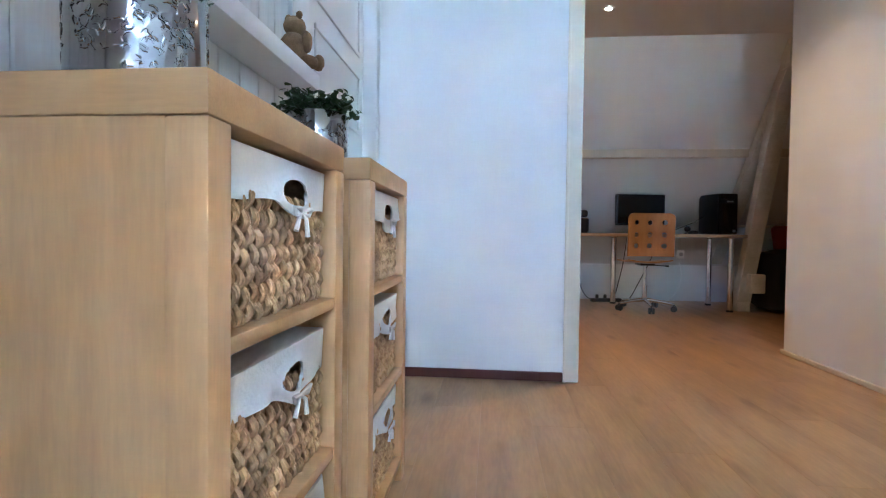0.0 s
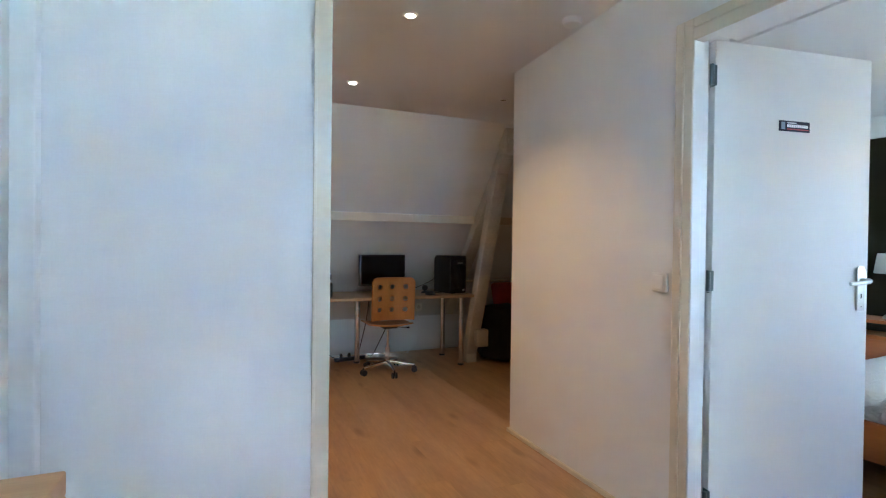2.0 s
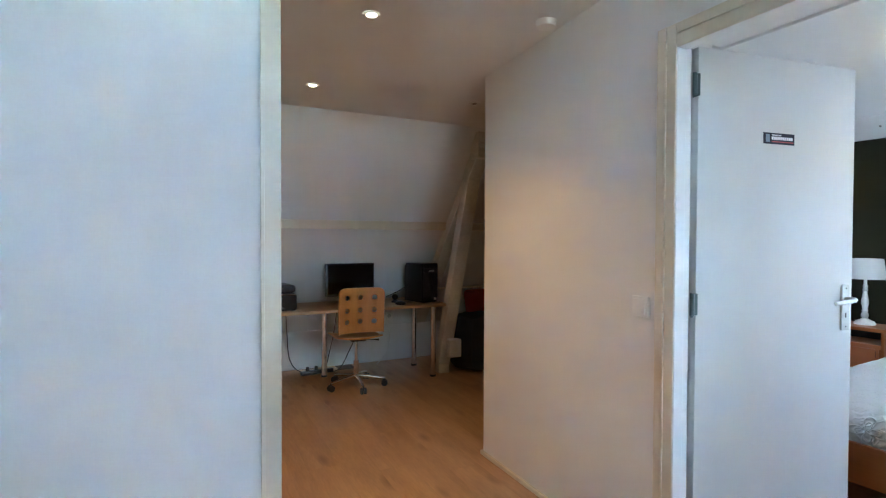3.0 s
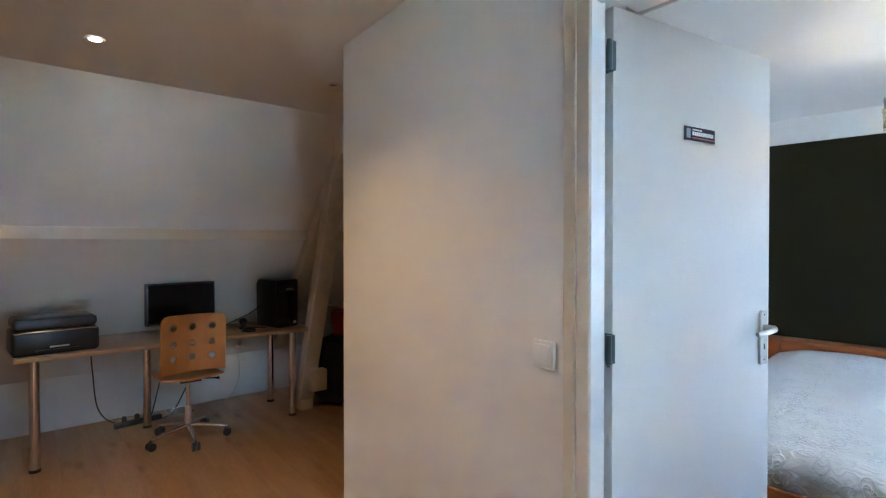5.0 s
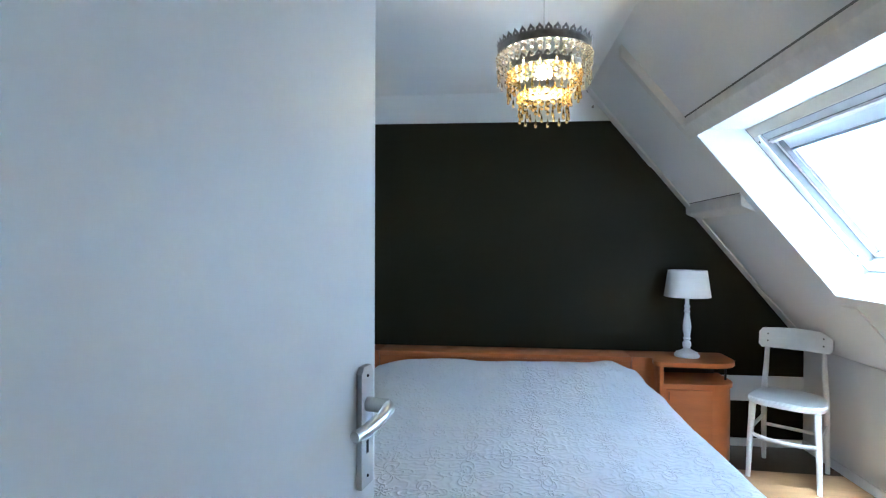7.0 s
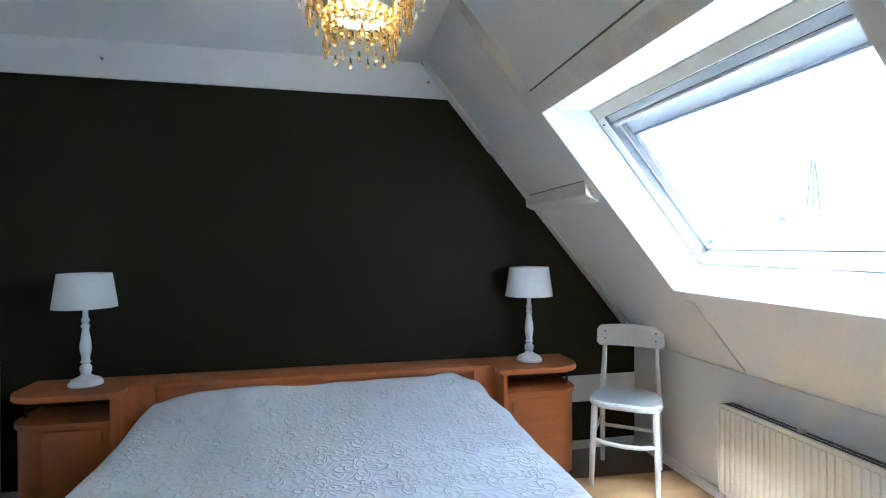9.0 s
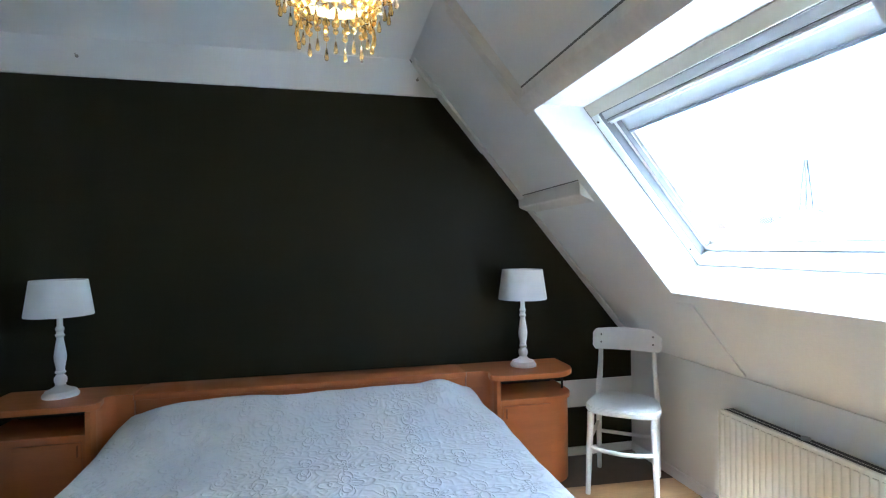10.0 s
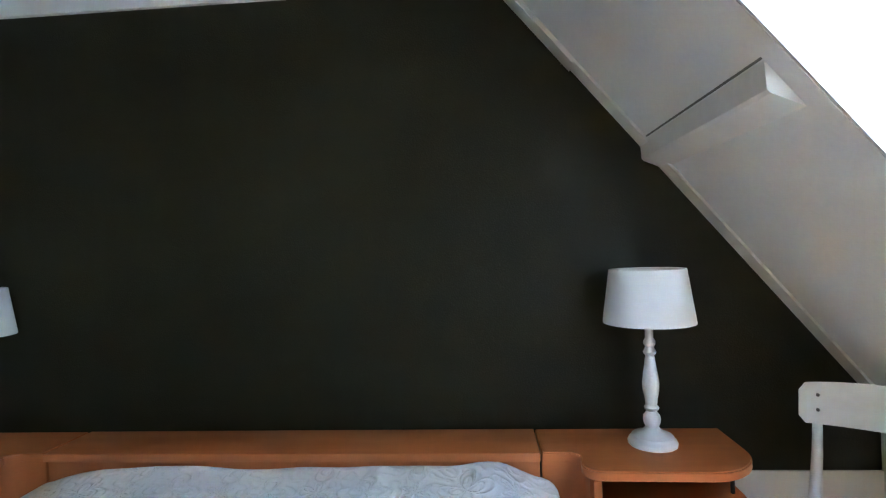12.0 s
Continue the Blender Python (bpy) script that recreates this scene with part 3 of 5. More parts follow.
def basket(parent, x, y0, y1, z0, z1, seed, wm):
    """A rush basket with a cotton liner turned over its rim, a hand hole and a tied bow."""
    rnd = random.Random(seed)
    w, h = y1 - y0, z1 - z0
    bk = new("basket", wm)
    bk.parent = parent
    bk.matrix_local = Matrix.Translation((x, y0, z0))
    # liner with an oval hole
    bm = B()
    nu, nv = 30, 14
    lh = 0.068
    cy, cz, ry, rz = w * 0.56, h - 0.040, 0.042, 0.019
    grid = {}
    for i in range(nu + 1):
        for j in range(nv + 1):
            u, v = i / nu, j / nv
            y, z = u * w, h + 0.004 - v * (lh + 0.026 * math.exp(-((u - 0.56) / 0.16) ** 2)) * (0.92 + 0.1 * math.sin(4 * u + seed) + 0.05 * math.sin(11 * u))
            dx = 0.013 + 0.004 * math.sin(9 * u + seed) * v + 0.004 * math.sin(23 * u + 2 * seed) * v
            dx += 0.006 * math.exp(-((y - cy) / 0.03) ** 2) * v
            dx -= 0.010 * max(0, abs(u - 0.5) * 2 - 0.93) / 0.07
            d = math.hypot((y - cy) / ry, (z - cz) / rz)
            if 0.45 < d < 1.35:
                s = 1.0 / max(d, 0.6)
                if d < 1.15:
                    y, z = cy + (y - cy) * s, cz + (z - cz) * s
                dx += 0.003
            grid[i, j] = (dx, y, z, d)
    vs = {k: bm.verts.new(g[:3]) for k, g in grid.items()}
    for i in range(nu):
        for j in range(nv):
            q = [(i, j), (i + 1, j), (i + 1, j + 1), (i, j + 1)]
            if sum(grid[k][3] < 0.8 for k in q) < 2:
                bm.faces.new([vs[k] for k in q])
    ext = bmesh.ops.extrude_face_region(bm, geom=bm.faces[:])
    for v in [g for g in ext["geom"] if isinstance(g, bmesh.types.BMVert)]:
        v.co.x -= 0.003
    bmesh.ops.delete(bm, geom=[v for v in bm.verts if not v.link_faces], context="VERTS")
    box(bm, -0.19, 0.010, 0.004, w - 0.004, h + 0.0005, h + 0.004, 0.001, seg=1)
    liner = part("liner", bm, LINER, bk, "off-white cotton liner folded over the rim")
    # bow
    bm = B()
    kx, kz = 0.026, cz - rz - 0.008
    for s in (-1, 1):
        tube(bm, [(kx, cy, kz), (kx + 0.005, cy + s * 0.016, kz + 0.005), (kx + 0.003, cy + s * 0.032, kz + 0.006), (kx + 0.002, cy + s * 0.024, kz - 0.004), (kx, cy, kz)], [0.002, 0.0035, 0.003, 0.003, 0.002], 8)
        tube(bm, [(kx, cy, kz), (kx + 0.002, cy + s * 0.014, kz - 0.010), (kx + 0.001, cy + s * 0.022, kz - 0.026 - 0.008 * (s > 0))], [0.002, 0.0032, 0.004], 8)
    part("bow", bm, LINER, liner)
    return bk


def chest(name_m, w, seed):
    """A slatted birch tower of three basket drawers; its front is at x = 0, its left end at y = 0."""
    c = thing("basket_chest", name_m, "pale birch chest with three lined sea-grass baskets on the landing", "drawer chest", "basket chests on the landing")
    d, top = 0.285, 0.85
    bm = B()
    box(bm, -d, 0.0, 0, w, top - 0.045, top, 0.004)
    part("top", bm, BIRCH2, c)
    for y0, y1 in ((0, 0.045), (w - 0.045, w)):
        for x0, x1 in ((-0.045, 0.0), (-d, -d + 0.045)):
            bm = B()
            box(bm, x0, x1, y0, y1, 0.0, top - 0.045, 0.004)
            part("leg", bm, BIRCH, c)
        bm = B()
        yc = (y0 + y1) / 2
        box(bm, -d + 0.045, -0.045, y0 + 0.003, y1 - 0.003, 0.05, top - 0.045)
        part("side_panel", bm, BIRCH, c, smooth=False)
    bm = B()
    box(bm, -d + 0.004, -d + 0.012, 0.045, w - 0.045, 0.05, top - 0.045)
    part("back_panel", bm, BIRCH, c, smooth=False)
    zs = [(0.585, 0.805), (0.325, 0.565), (0.072, 0.305)]
    wm = weave_mesh(w - 0.104, 0.205, seed)
    for k, (z0, z1) in enumerate(zs):
        bm = B()
        box(bm, -0.25, -0.002, 0.045, w - 0.045, z0 - 0.020, z0, 0.003)
        part("rail", bm, BIRCH2, c)
        basket(c, -0.028, 0.052, w - 0.052, z0 + 0.001, z0 + 0.206, seed * 3 + k, wm)
    return c


chest(OFFM @ pose(-0.078, 1.178, 0), 0.440, 1)
chest(OFFM @ pose(-0.055, 1.722, 0), 0.440, 2)

SILVER = mat("silvered_ceramic", (0.36, 0.36, 0.37), 0.10, 1.0, var=0.03, scale=8, bump=0.05, fine=20)
LEAF = mat("green_leaf", (0.020, 0.055, 0.016), 0.4, var=0.35, scale=9, bump=0.05, alt=(0.05, 0.095, 0.03))


def potted_plant(m, seed):
    rnd = random.Random(seed)
    p = thing("potted_plant", m, "small leafy plant in an embossed silver pot on the chest", "potted plant", "silver potted plants")
    bm = B()
    lathe(bm, [(0, 0.0), (0.074, 0.0), (0.079, 0.004), (0.081, 0.02), (0.081, 0.150), (0.079, 0.153), (0.076, 0.150), (0.074, 0.12), (0.0, 0.12)], seg=48)
    pot = part("pot", bm, SILVER, p, "mirror-silver round pot")
    for a0, zc in ((-0.35, 0.085), (0.75, 0.095), (1.75, 0.07), (2.7, 0.09), (3.7, 0.08), (4.7, 0.09), (5.4, 0.06)):
        bm = B()
        for k in range(46):
            t, r = rnd.uniform(0, 2 * math.pi), 0.032 * math.sqrt(rnd.random())
            turn = rnd.uniform(0, 6.28)
            pts = []
            for q in range(4):
                u = r * math.cos(t) * 0.8 + 0.0035 * q * math.cos(turn)
                z = min(max(zc + r * math.sin(t) * 1.5 + 0.0035 * q * math.sin(turn), 0.010), 0.143)
                pts.append((0.0812 * math.cos(a0 + u / 0.081), 0.0812 * math.sin(a0 + u / 0.081), z))
                turn += rnd.uniform(0.2, 0.8)
            tube(bm, pts, [0.0006, 0.0013, 0.0013, 0.0006], 5, False)
        part("embossing", bm, SILVER, pot)
    bm = B()
    for k in range(180):
        a, t = rnd.uniform(0, 2 * math.pi), rnd.uniform(0.05, 1.15)
        L = rnd.uniform(0.04, 0.075) if k % 8 else rnd.uniform(0.085, 0.105)
        d = Vector((math.cos(a) * math.sin(t), math.sin(a) * math.sin(t), math.cos(t) * 0.9))
        base = Vector((math.cos(a) * 0.05 * rnd.random(), math.sin(a) * 0.05 * rnd.random(), 0.118))
        tip = base + d * L + Vector((0, 0, 0.014))
        tube(bm, [base, (base + tip) / 2 + Vector((0, 0, 0.006)), tip], [0.0016, 0.0013, 0.0009], 4, False)
        for q in range(8):
            f = 0.35 + 0.65 * q / 7
            c = base.lerp(tip, f)
            mm = Matrix.Translation(c) @ Euler((rnd.uniform(-0.8, 0.8), rnd.uniform(-1.0, 0.3), rnd.uniform(0, 6.28))).to_matrix().to_4x4()
            ll, ww = rnd.uniform(0.015, 0.024), rnd.uniform(0.0065, 0.0105)
            vs = [bm.verts.new(mm @ Vector(v)) for v in ((0, 0, 0), (ll * 0.3, ww * 0.85, 0.002), (ll * 0.7, ww, 0.0015), (ll, 0, -0.001), (ll * 0.7, -ww, 0.0015), (ll * 0.3, -ww * 0.85, 0.002))]
            bm.faces.new(vs)
    part("foliage", bm, LEAF, p, "dense small green leaves", smooth=False)
    bm = B()
    lathe(bm, [(0.0, 0.121), (0.0735, 0.121)], seg=24)
    part("soil", bm, mat("soil", (0.03, 0.02, 0.014), 0.9), p)
    return p


potted_plant(OFFM @ pose(-0.247, 1.313, 0.85) @ Matrix.Scale(0.95, 4), 5)
potted_plant(OFFM @ pose(-0.262, 1.99, 0.85) @ Matrix.Scale(0.97, 4), 9)

bm = B()
box(bm, WX, -0.33, 0.95, 2.205, 1.120, 1.169, 0.003)
shelf = tagged(turned(part("wall_shelf", bm, TRIMW)), "thick white floating shelf on the plank wall", "shelf")
bm = B()
for c, r, s in (((0, 0, 0.042), 0.034, (0.95, 1, 1.15)), ((0.004, 0, 0.096), 0.026, (1, 1.02, 0.95)), ((0.026, 0, 0.090), 0.012, (1, 1, 0.85)), ((0.0, 0.020, 0.117), 0.0105, (0.55, 1, 1)), ((0.0, -0.020, 0.117), 0.0105, (0.55, 1, 1)), ((0.03, 0.024, 0.016), 0.016, (1.9, 0.9, 0.95)), ((0.03, -0.024, 0.016), 0.016, (1.9, 0.9, 0.95)), ((0.056, 0.026, 0.020), 0.016, (0.75, 1, 1.25)), ((0.056, -0.026, 0.020), 0.016, (0.75, 1, 1.25)), ((0.012, 0.034, 0.055), 0.013, (1, 0.9, 2.0)), ((0.012, -0.034, 0.055), 0.013, (1, 0.9, 2.0))):
    bmesh.ops.create_icosphere(bm, subdivisions=3, radius=r, matrix=Matrix.Translation(c) @ Matrix.Diagonal((*s, 1)))
for v in bm.verts:
    v.co += v.normal * 0.0016 * noise.noise(v.co * 160)
    v.co.z = max(v.co.z, 0.0)
bear = tagged(part("teddy_bear", bm, mat("golden_plush", (0.34, 0.20, 0.09), 0.95, var=0.2, scale=40, bump=0.8, fine=300)), "small golden-brown plush teddy bear sitting on the shelf", "soft toy")
bear.matrix_world = OFFM @ pose(-0.378, 2.120, 1.1695, 0, 0, 62) @ Matrix.Scale(1.18, 4)

# light switch and outlet
def switch(m):
    s = thing("light_switch", m, "cream double light switch beside the door", "light switch")
    bm = B()
    box(bm, -0.014, 0, -0.041, 0.041, -0.042, 0.042, 0.004)
    part("plate", bm, WHITEPL, s)
    bm = B()
    box(bm, -0.018, -0.011, -0.029, 0.029, -0.031, 0.031, 0.003)
    part("rocker", bm, WHITEPL, s)


switch(OFFM @ pose(1.985, 2.733, 1.108))

# spotlights
def spot(x, y, power, cone=128):
    z = ceil_z(y)
    s = thing("ceiling_spotlight", OFFM @ pose(x, y, z), "small lit recessed spotlight in a white ring" if power else "small recessed spotlight, switched off", "spotlight", "ceiling spotlights")
    bm = B()
    lathe(bm, [(0.024, -0.001), (0.040, -0.001), (0.039, -0.006), (0.025, -0.007), (0.024, -0.001)], seg=28)
    part("ring", bm, WHITEPL, s)
    bm = B()
    lathe(bm, [(0, -0.003), (0.0235, -0.003)], seg=24)
    if not power:
        part("lens", bm, mat("unlit_lens", (0.10, 0.09, 0.08), 0.2), s)
        return
    part("lens", bm, glow("spot_glow", (1.0, 0.86, 0.62), 0.25), s)
    ob, d = lamp("spot_lamp", "SPOT", power, OFFM @ pose(x, y, z - 0.012), (1.0, 0.58, 0.26))
    d.spot_size, d.spot_blend, d.shadow_soft_size = radians(cone), 0.8, 0.03
    ob.parent = s
    ob.matrix_parent_inverse = s.matrix_world.inverted()


spot(1.021, 4.576, SPOT_W * 0.40, 78)
spot(1.075, 3.53, SPOT_W * 1.5)
spot(2.19, 4.50, 0)
bm = B()
lathe(bm, [(0, -0.034), (0.03, -0.034), (0.045, -0.028), (0.05, -0.012), (0.052, 0.0)], seg=28)
sd = tagged(part("smoke_detector", bm, WHITEPL), "round white smoke detector on the ceiling", "smoke detector")
sd.matrix_world = OFFM @ pose(1.88, 3.25, ceil_z(3.25))

# ---- office ----
DESKTOP = mat("desk_birch", (0.50, 0.34, 0.19), 0.45, var=0.1, scale=3, bump=0.04, stretch=(0.8, 8, 8))
desk = thing("desk", OFFM, "pale wood desk top on slim steel legs", "desk")
bm = B()
box(bm, 0.70, 2.575, 5.70, 6.36, 0.718, 0.746, 0.003)
part("tabletop", bm, DESKTOP, desk)
for x, y in ((0.80, 5.84), (0.80, 6.30), (1.49, 6.28), (2.485, 5.83), (2.485, 6.32)):
    bm = B()
    tube(bm, [(x, y, 0.01), (x, y, 0.718)], 0.029, 18)
    leg = part("leg", bm, CHROME, desk, "shiny steel leg")
    bm = B()
    lathe(bm, [(0, 0), (0.032, 0), (0.032, 0.018), (0.029, 0.02)], (x, y, 0), 16)
    part("foot", bm, BLACK, leg)
    bm = B()
    lathe(bm, [(0.03, 0.705), (0.05, 0.712), (0.05, 0.718)], (x, y, 0), 16)
    part("mount", bm, CHROME, leg)

SCREEN = mat("dark_screen", (0.008, 0.009, 0.011), 0.18, var=0.05, bump=0.0)
mon = thing("monitor", OFFM @ pose(1.68, 6.02, 0.746, 0, 0, 4), "black flat monitor on the desk, switched off", "monitor")
bm = B()
box(bm, -0.245, 0.245, -0.02, 0.025, 0.085, 0.40, 0.008)
part("case", bm, BLACK, mon)
bm = B()
box(bm, -0.228, 0.228, -0.0225, -0.0195, 0.105, 0.385)
part("screen", bm, SCREEN, mon, smooth=False)
bm = B()
tube(bm, [(0, 0.02, 0.012), (0, 0.02, 0.15)], 0.02, 12)
lathe(bm, [(0, 0), (0.11, 0), (0.11, 0.008), (0.02, 0.018), (0, 0.018)], (0, 0.01, 0), 28, 1.0, 0.75)
part("stand", bm, BLACK, mon)

pc = thing("computer_tower", OFFM @ pose(2.45, 5.83, 0.746, 0, 0, 14), "black computer tower on the desk", "computer")
bm = B()
box(bm, -0.10, 0.10, 0.012, 0.30, 0.004, 0.395, 0.008)
part("case", bm, BLACK, pc)
bm = B()
box(bm, -0.10, 0.10, -0.004, 0.014, 0.004, 0.395, 0.012)
part("front_panel", bm, mat("glossy_black", (0.008, 0.008, 0.009), 0.15, bump=0.0), pc)
bm = B()
box(bm, -0.085, 0.085, -0.007, -0.003, 0.30, 0.345, 0.002)
part("drive_bay", bm, BLACK, pc)
bm = B()
box(bm, -0.02, 0.05, -0.009, -0.006, 0.312, 0.326, 0.001)
part("badge", bm, STEEL, pc, "silver badge")
bm = B()
box(bm, 0.05, 0.078, -0.0065, -0.0035, 0.025, 0.048, 0.001)
part("sticker", bm, WHITEPL, pc, "small white sticker")

pr = thing("printer", OFFM @ pose(0.90, 5.92, 0.746, 0, 0, 6), "black all-in-one printer with silver trim on the desk", "printer")
bm = B()
box(bm, -0.225, 0.225, -0.16, 0.16, 0.0, 0.155, 0.025, seg=3)
part("body", bm, BLACK, pr)
bm = B()
box(bm, -0.215, 0.215, -0.155, 0.16, 0.157, 0.228, 0.026, seg=3)
part("lid", bm, mat("printer_lid", (0.05, 0.055, 0.06), 0.25), pr, "dark grey scanner lid")
bm = B()
tube(bm, [(-0.21, -0.158, 0.145), (-0.15, -0.168, 0.150), (0.15, -0.168, 0.150), (0.21, -0.158, 0.145)], 0.006, 8)
part("trim_strip", bm, CHROME, pr, "silver strip")
bm = B()
box(bm, -0.11, 0.11, -0.18, -0.155, 0.02, 0.035, 0.004)
part("paper_tray", bm, BLACK, pr)
bm = B()
box(bm, -0.04, 0.06, -0.164, -0.158, 0.044, 0.054, 0.001)
part("badge", bm, STEEL, pr)

bm = B()
bmesh.ops.create_uvsphere(bm, u_segments=16, v_segments=10, radius=1.0, matrix=Matrix.Translation((0, 0, 0.012)) @ Matrix.Diagonal((0.032, 0.055, 0.026, 1)))
for v in bm.verts:
    v.co.z = max(v.co.z, 0)
ms = tagged(part("mouse", bm, BLACK), "black computer mouse on the desk", "mouse")
ms.matrix_world = OFFM @ pose(2.12, 5.80, 0.746, 0, 0, 60)
wc = thing("webcam", OFFM @ pose(2.14, 6.0, 0.746), "small black webcam on the desk", "webcam")
bm = B()
bmesh.ops.create_uvsphere(bm, u_segments=14, v_segments=10, radius=0.032, matrix=Matrix.Translation((0, 0, 0.055)))
part("head", bm, BLACK, wc)
bm = B()
lathe(bm, [(0, 0), (0.04, 0), (0.038, 0.012), (0.012, 0.025), (0, 0.03)], seg=18)
part("base", bm, BLACK, wc)

cable = mat("black_cable", (0.015, 0.015, 0.016), 0.5, bump=0)
def wire(pts, label, r=0.004, material=cable):
    cu = B()
    pp = [Vector(p) for p in pts]
    out = []
    for k in range(len(pp) - 1):
        a, b, c, d = pp[max(k - 1, 0)], pp[k], pp[k + 1], pp[min(k + 2, len(pp) - 1)]
        for q in range(8):
            t = q / 8
            out.append(0.5 * (2 * b + (c - a) * t + (2 * a - 5 * b + 4 * c - d) * t * t + (3 * b - a - 3 * c + d) * t ** 3))
    out.append(pp[-1])
    tube(cu, out, r, 6)
    return tagged(turned(part("cable", cu, material)), label, "cable", "cables round the desk")


wire([(2.29, 5.98, 0.93), (2.19, 6.02, 0.86), (2.05, 6.03, 0.80), (1.95, 6.04, 0.752)], "black cable from the computer to the monitor")
wire([(2.14, 5.97, 0.765), (2.21, 5.93, 0.755), (2.29, 5.90, 0.752)], "black webcam cable on the desk")
wire([(1.13, 6.37, 0.73), (1.15, 6.42, 0.45), (1.19, 6.48, 0.15), (1.31, 6.50, 0.012), (1.53, 6.46, 0.008)], "black cable hanging behind the desk", 0.005)
wire([(2.01, 6.37, 0.72), (1.93, 6.42, 0.5), (1.81, 6.46, 0.22), (1.69, 6.45, 0.02), (1.53, 6.40, 0.008)], "black cable hanging behind the desk", 0.005)
wire([(1.65, 6.37, 0.72), (1.63, 6.44, 0.42), (1.59, 6.47, 0.2), (1.55, 6.48, 0.02)], "black cable hanging behind the desk", 0.005)
wire([(2.25, 6.52, 0.44), (2.27, 6.50, 0.30), (2.23, 6.50, 0.12), (2.13, 6.52, 0.01)], "white cable from the wall outlet", 0.004, WHITEPL)
st = thing("power_strip", OFFM @ pose(1.45, 6.42, 0.0, 0, 0, 8), "black power strip with plugs on the floor", "power strip")
bm = B()
box(bm, -0.17, 0.17, -0.025, 0.025, 0, 0.04, 0.006)
part("body", bm, BLACK, st)
for k in range(3):
    bm = B()
    lathe(bm, [(0.018, 0.038), (0.018, 0.07), (0.012, 0.082), (0, 0.082)], (-0.1 + 0.09 * k, 0, 0), 14)
    part("plug", bm, BLACK, st)
o = thing("wall_outlet", OFFM @ pose(2.27, 6.545, 0.53), "white wall outlet under the desk", "outlet")
bm = B()
box(bm, -0.04, 0.04, -0.02, 0.0, -0.045, 0.045, 0.005)
part("plate", bm, WHITEPL, o)
bm = B()
lathe(bm, [(0, 0.0), (0.02, 0.0), (0.022, 0.004)], seg=18)
bmesh.ops.transform(bm, matrix=Matrix.Translation((0, -0.0215, 0)) @ Matrix.Rotation(radians(90), 4, "X"), verts=bm.verts)
part("socket", bm, mat("outlet_hole", (0.5, 0.5, 0.5), 0.5), o)

# swivel chair with a pierced plywood back
PLY = mat("orange_plywood", (0.56, 0.235, 0.055), 0.35, var=0.1, scale=3, bump=0.04, stretch=(8, 0.8, 0.8))
sc = thing("office_chair", OFFM @ pose(1.68, 5.69, 0.0, 0, 0, 0), "orange plywood swivel chair with a pierced back", "chair")
bm = B()
W, H = 0.215, 0.205
nu, nv = 26, 24
holes = [(-0.13, 0.115), (0.0, 0.115), (0.13, 0.115), (-0.13, 0.0), (0.0, 0.0), (0.13, 0.0), (-0.13, -0.105), (0.0, -0.105), (0.13, -0.105)]


def back_pt(x, z):
    """The plywood shell's back: bowed round the sitter, its foot running forward into the seat."""
    y = -0.06 * (1 - (x / W) ** 2) + (0.05 * (z + 0.02) if z > 0 else 0) * 0.6
    return Vector((x, -y - 0.06 - 0.05 * z, 0.735 + z))


from_hole = {}
vs = {}
for i in range(nu + 1):
    for j in range(nv + 1):
        x, z = -W + 2 * W * i / nu, -H + 2 * H * j / nv
        rr = 0.055
        for sx in (-1, 1):
            cx, cz = sx * (W - rr), H - rr
            if x * sx > W - rr and z > cz:
                d = math.hypot(x - cx, z - cz)
                if d > rr:
                    x, z = cx + (x - cx) * rr / d, cz + (z - cz) * rr / d
        for hx, hz in holes:
            d = math.hypot(x - hx, z - hz)
            if d < 0.030:
                from_hole[i, j] = d
                if d > 0.010:
                    x, z = hx + (x - hx) * 0.024 / d, hz + (z - hz) * 0.024 / d
        vs[i, j] = bm.verts.new(back_pt(x, z))
for i in range(nu):
    for j in range(nv):
        q = [(i, j), (i + 1, j), (i + 1, j + 1), (i, j + 1)]
        if not all(k in from_hole for k in q):
            bm.faces.new([vs[k] for k in q])
bmesh.ops.delete(bm, geom=[v for v in bm.verts if not v.link_faces], context="VERTS")
bmesh.ops.remove_doubles(bm, verts=bm.verts[:], dist=0.0004)
bmesh.ops.recalc_face_normals(bm, faces=bm.faces[:])
bmesh.ops.solidify(bm, geom=bm.faces[:], thickness=0.012)
part("backrest", bm, PLY, sc, "bowed orange plywood back with nine round holes")
bm = B()
nu2, nv2 = 14, 14
vs = {}
for i in range(nu2 + 1):
    for j in range(nv2 + 1):
        u, v = -1 + 2 * i / nu2, j / nv2
        vs[i, j] = bm.verts.new((u * 0.205, -0.05 + 0.42 * v, 0.47 + 0.06 * max(0, 0.22 - v) ** 1 + 0.02 * u * u - 0.03 * max(0, v - 0.8)))
for i in range(nu2):
    for j in range(nv2):
        bm.faces.new((vs[i, j], vs[i + 1, j], vs[i + 1, j + 1], vs[i, j + 1]))
bmesh.ops.recalc_face_normals(bm, faces=bm.faces[:])
bmesh.ops.solidify(bm, geom=bm.faces[:], thickness=0.012)
part("seat", bm, PLY, sc)
bm = B()
tube(bm, [(0, 0.12, 0.08), (0, 0.12, 0.25), (0, 0.12, 0.251), (0, 0.12, 0.455)], [0.025, 0.025, 0.014, 0.014], 16)
part("column", bm, CHROME, sc, "chrome gas column")
bm = B()
box(bm, -0.07, 0.07, 0.02, 0.22, 0.44, 0.462, 0.006)
tube(bm, [(0.05, 0.1, 0.445), (0.16, 0.06, 0.44), (0.20, 0.05, 0.437)], [0.005, 0.005, 0.011], 8)
part("mechanism", bm, BLACK, sc)
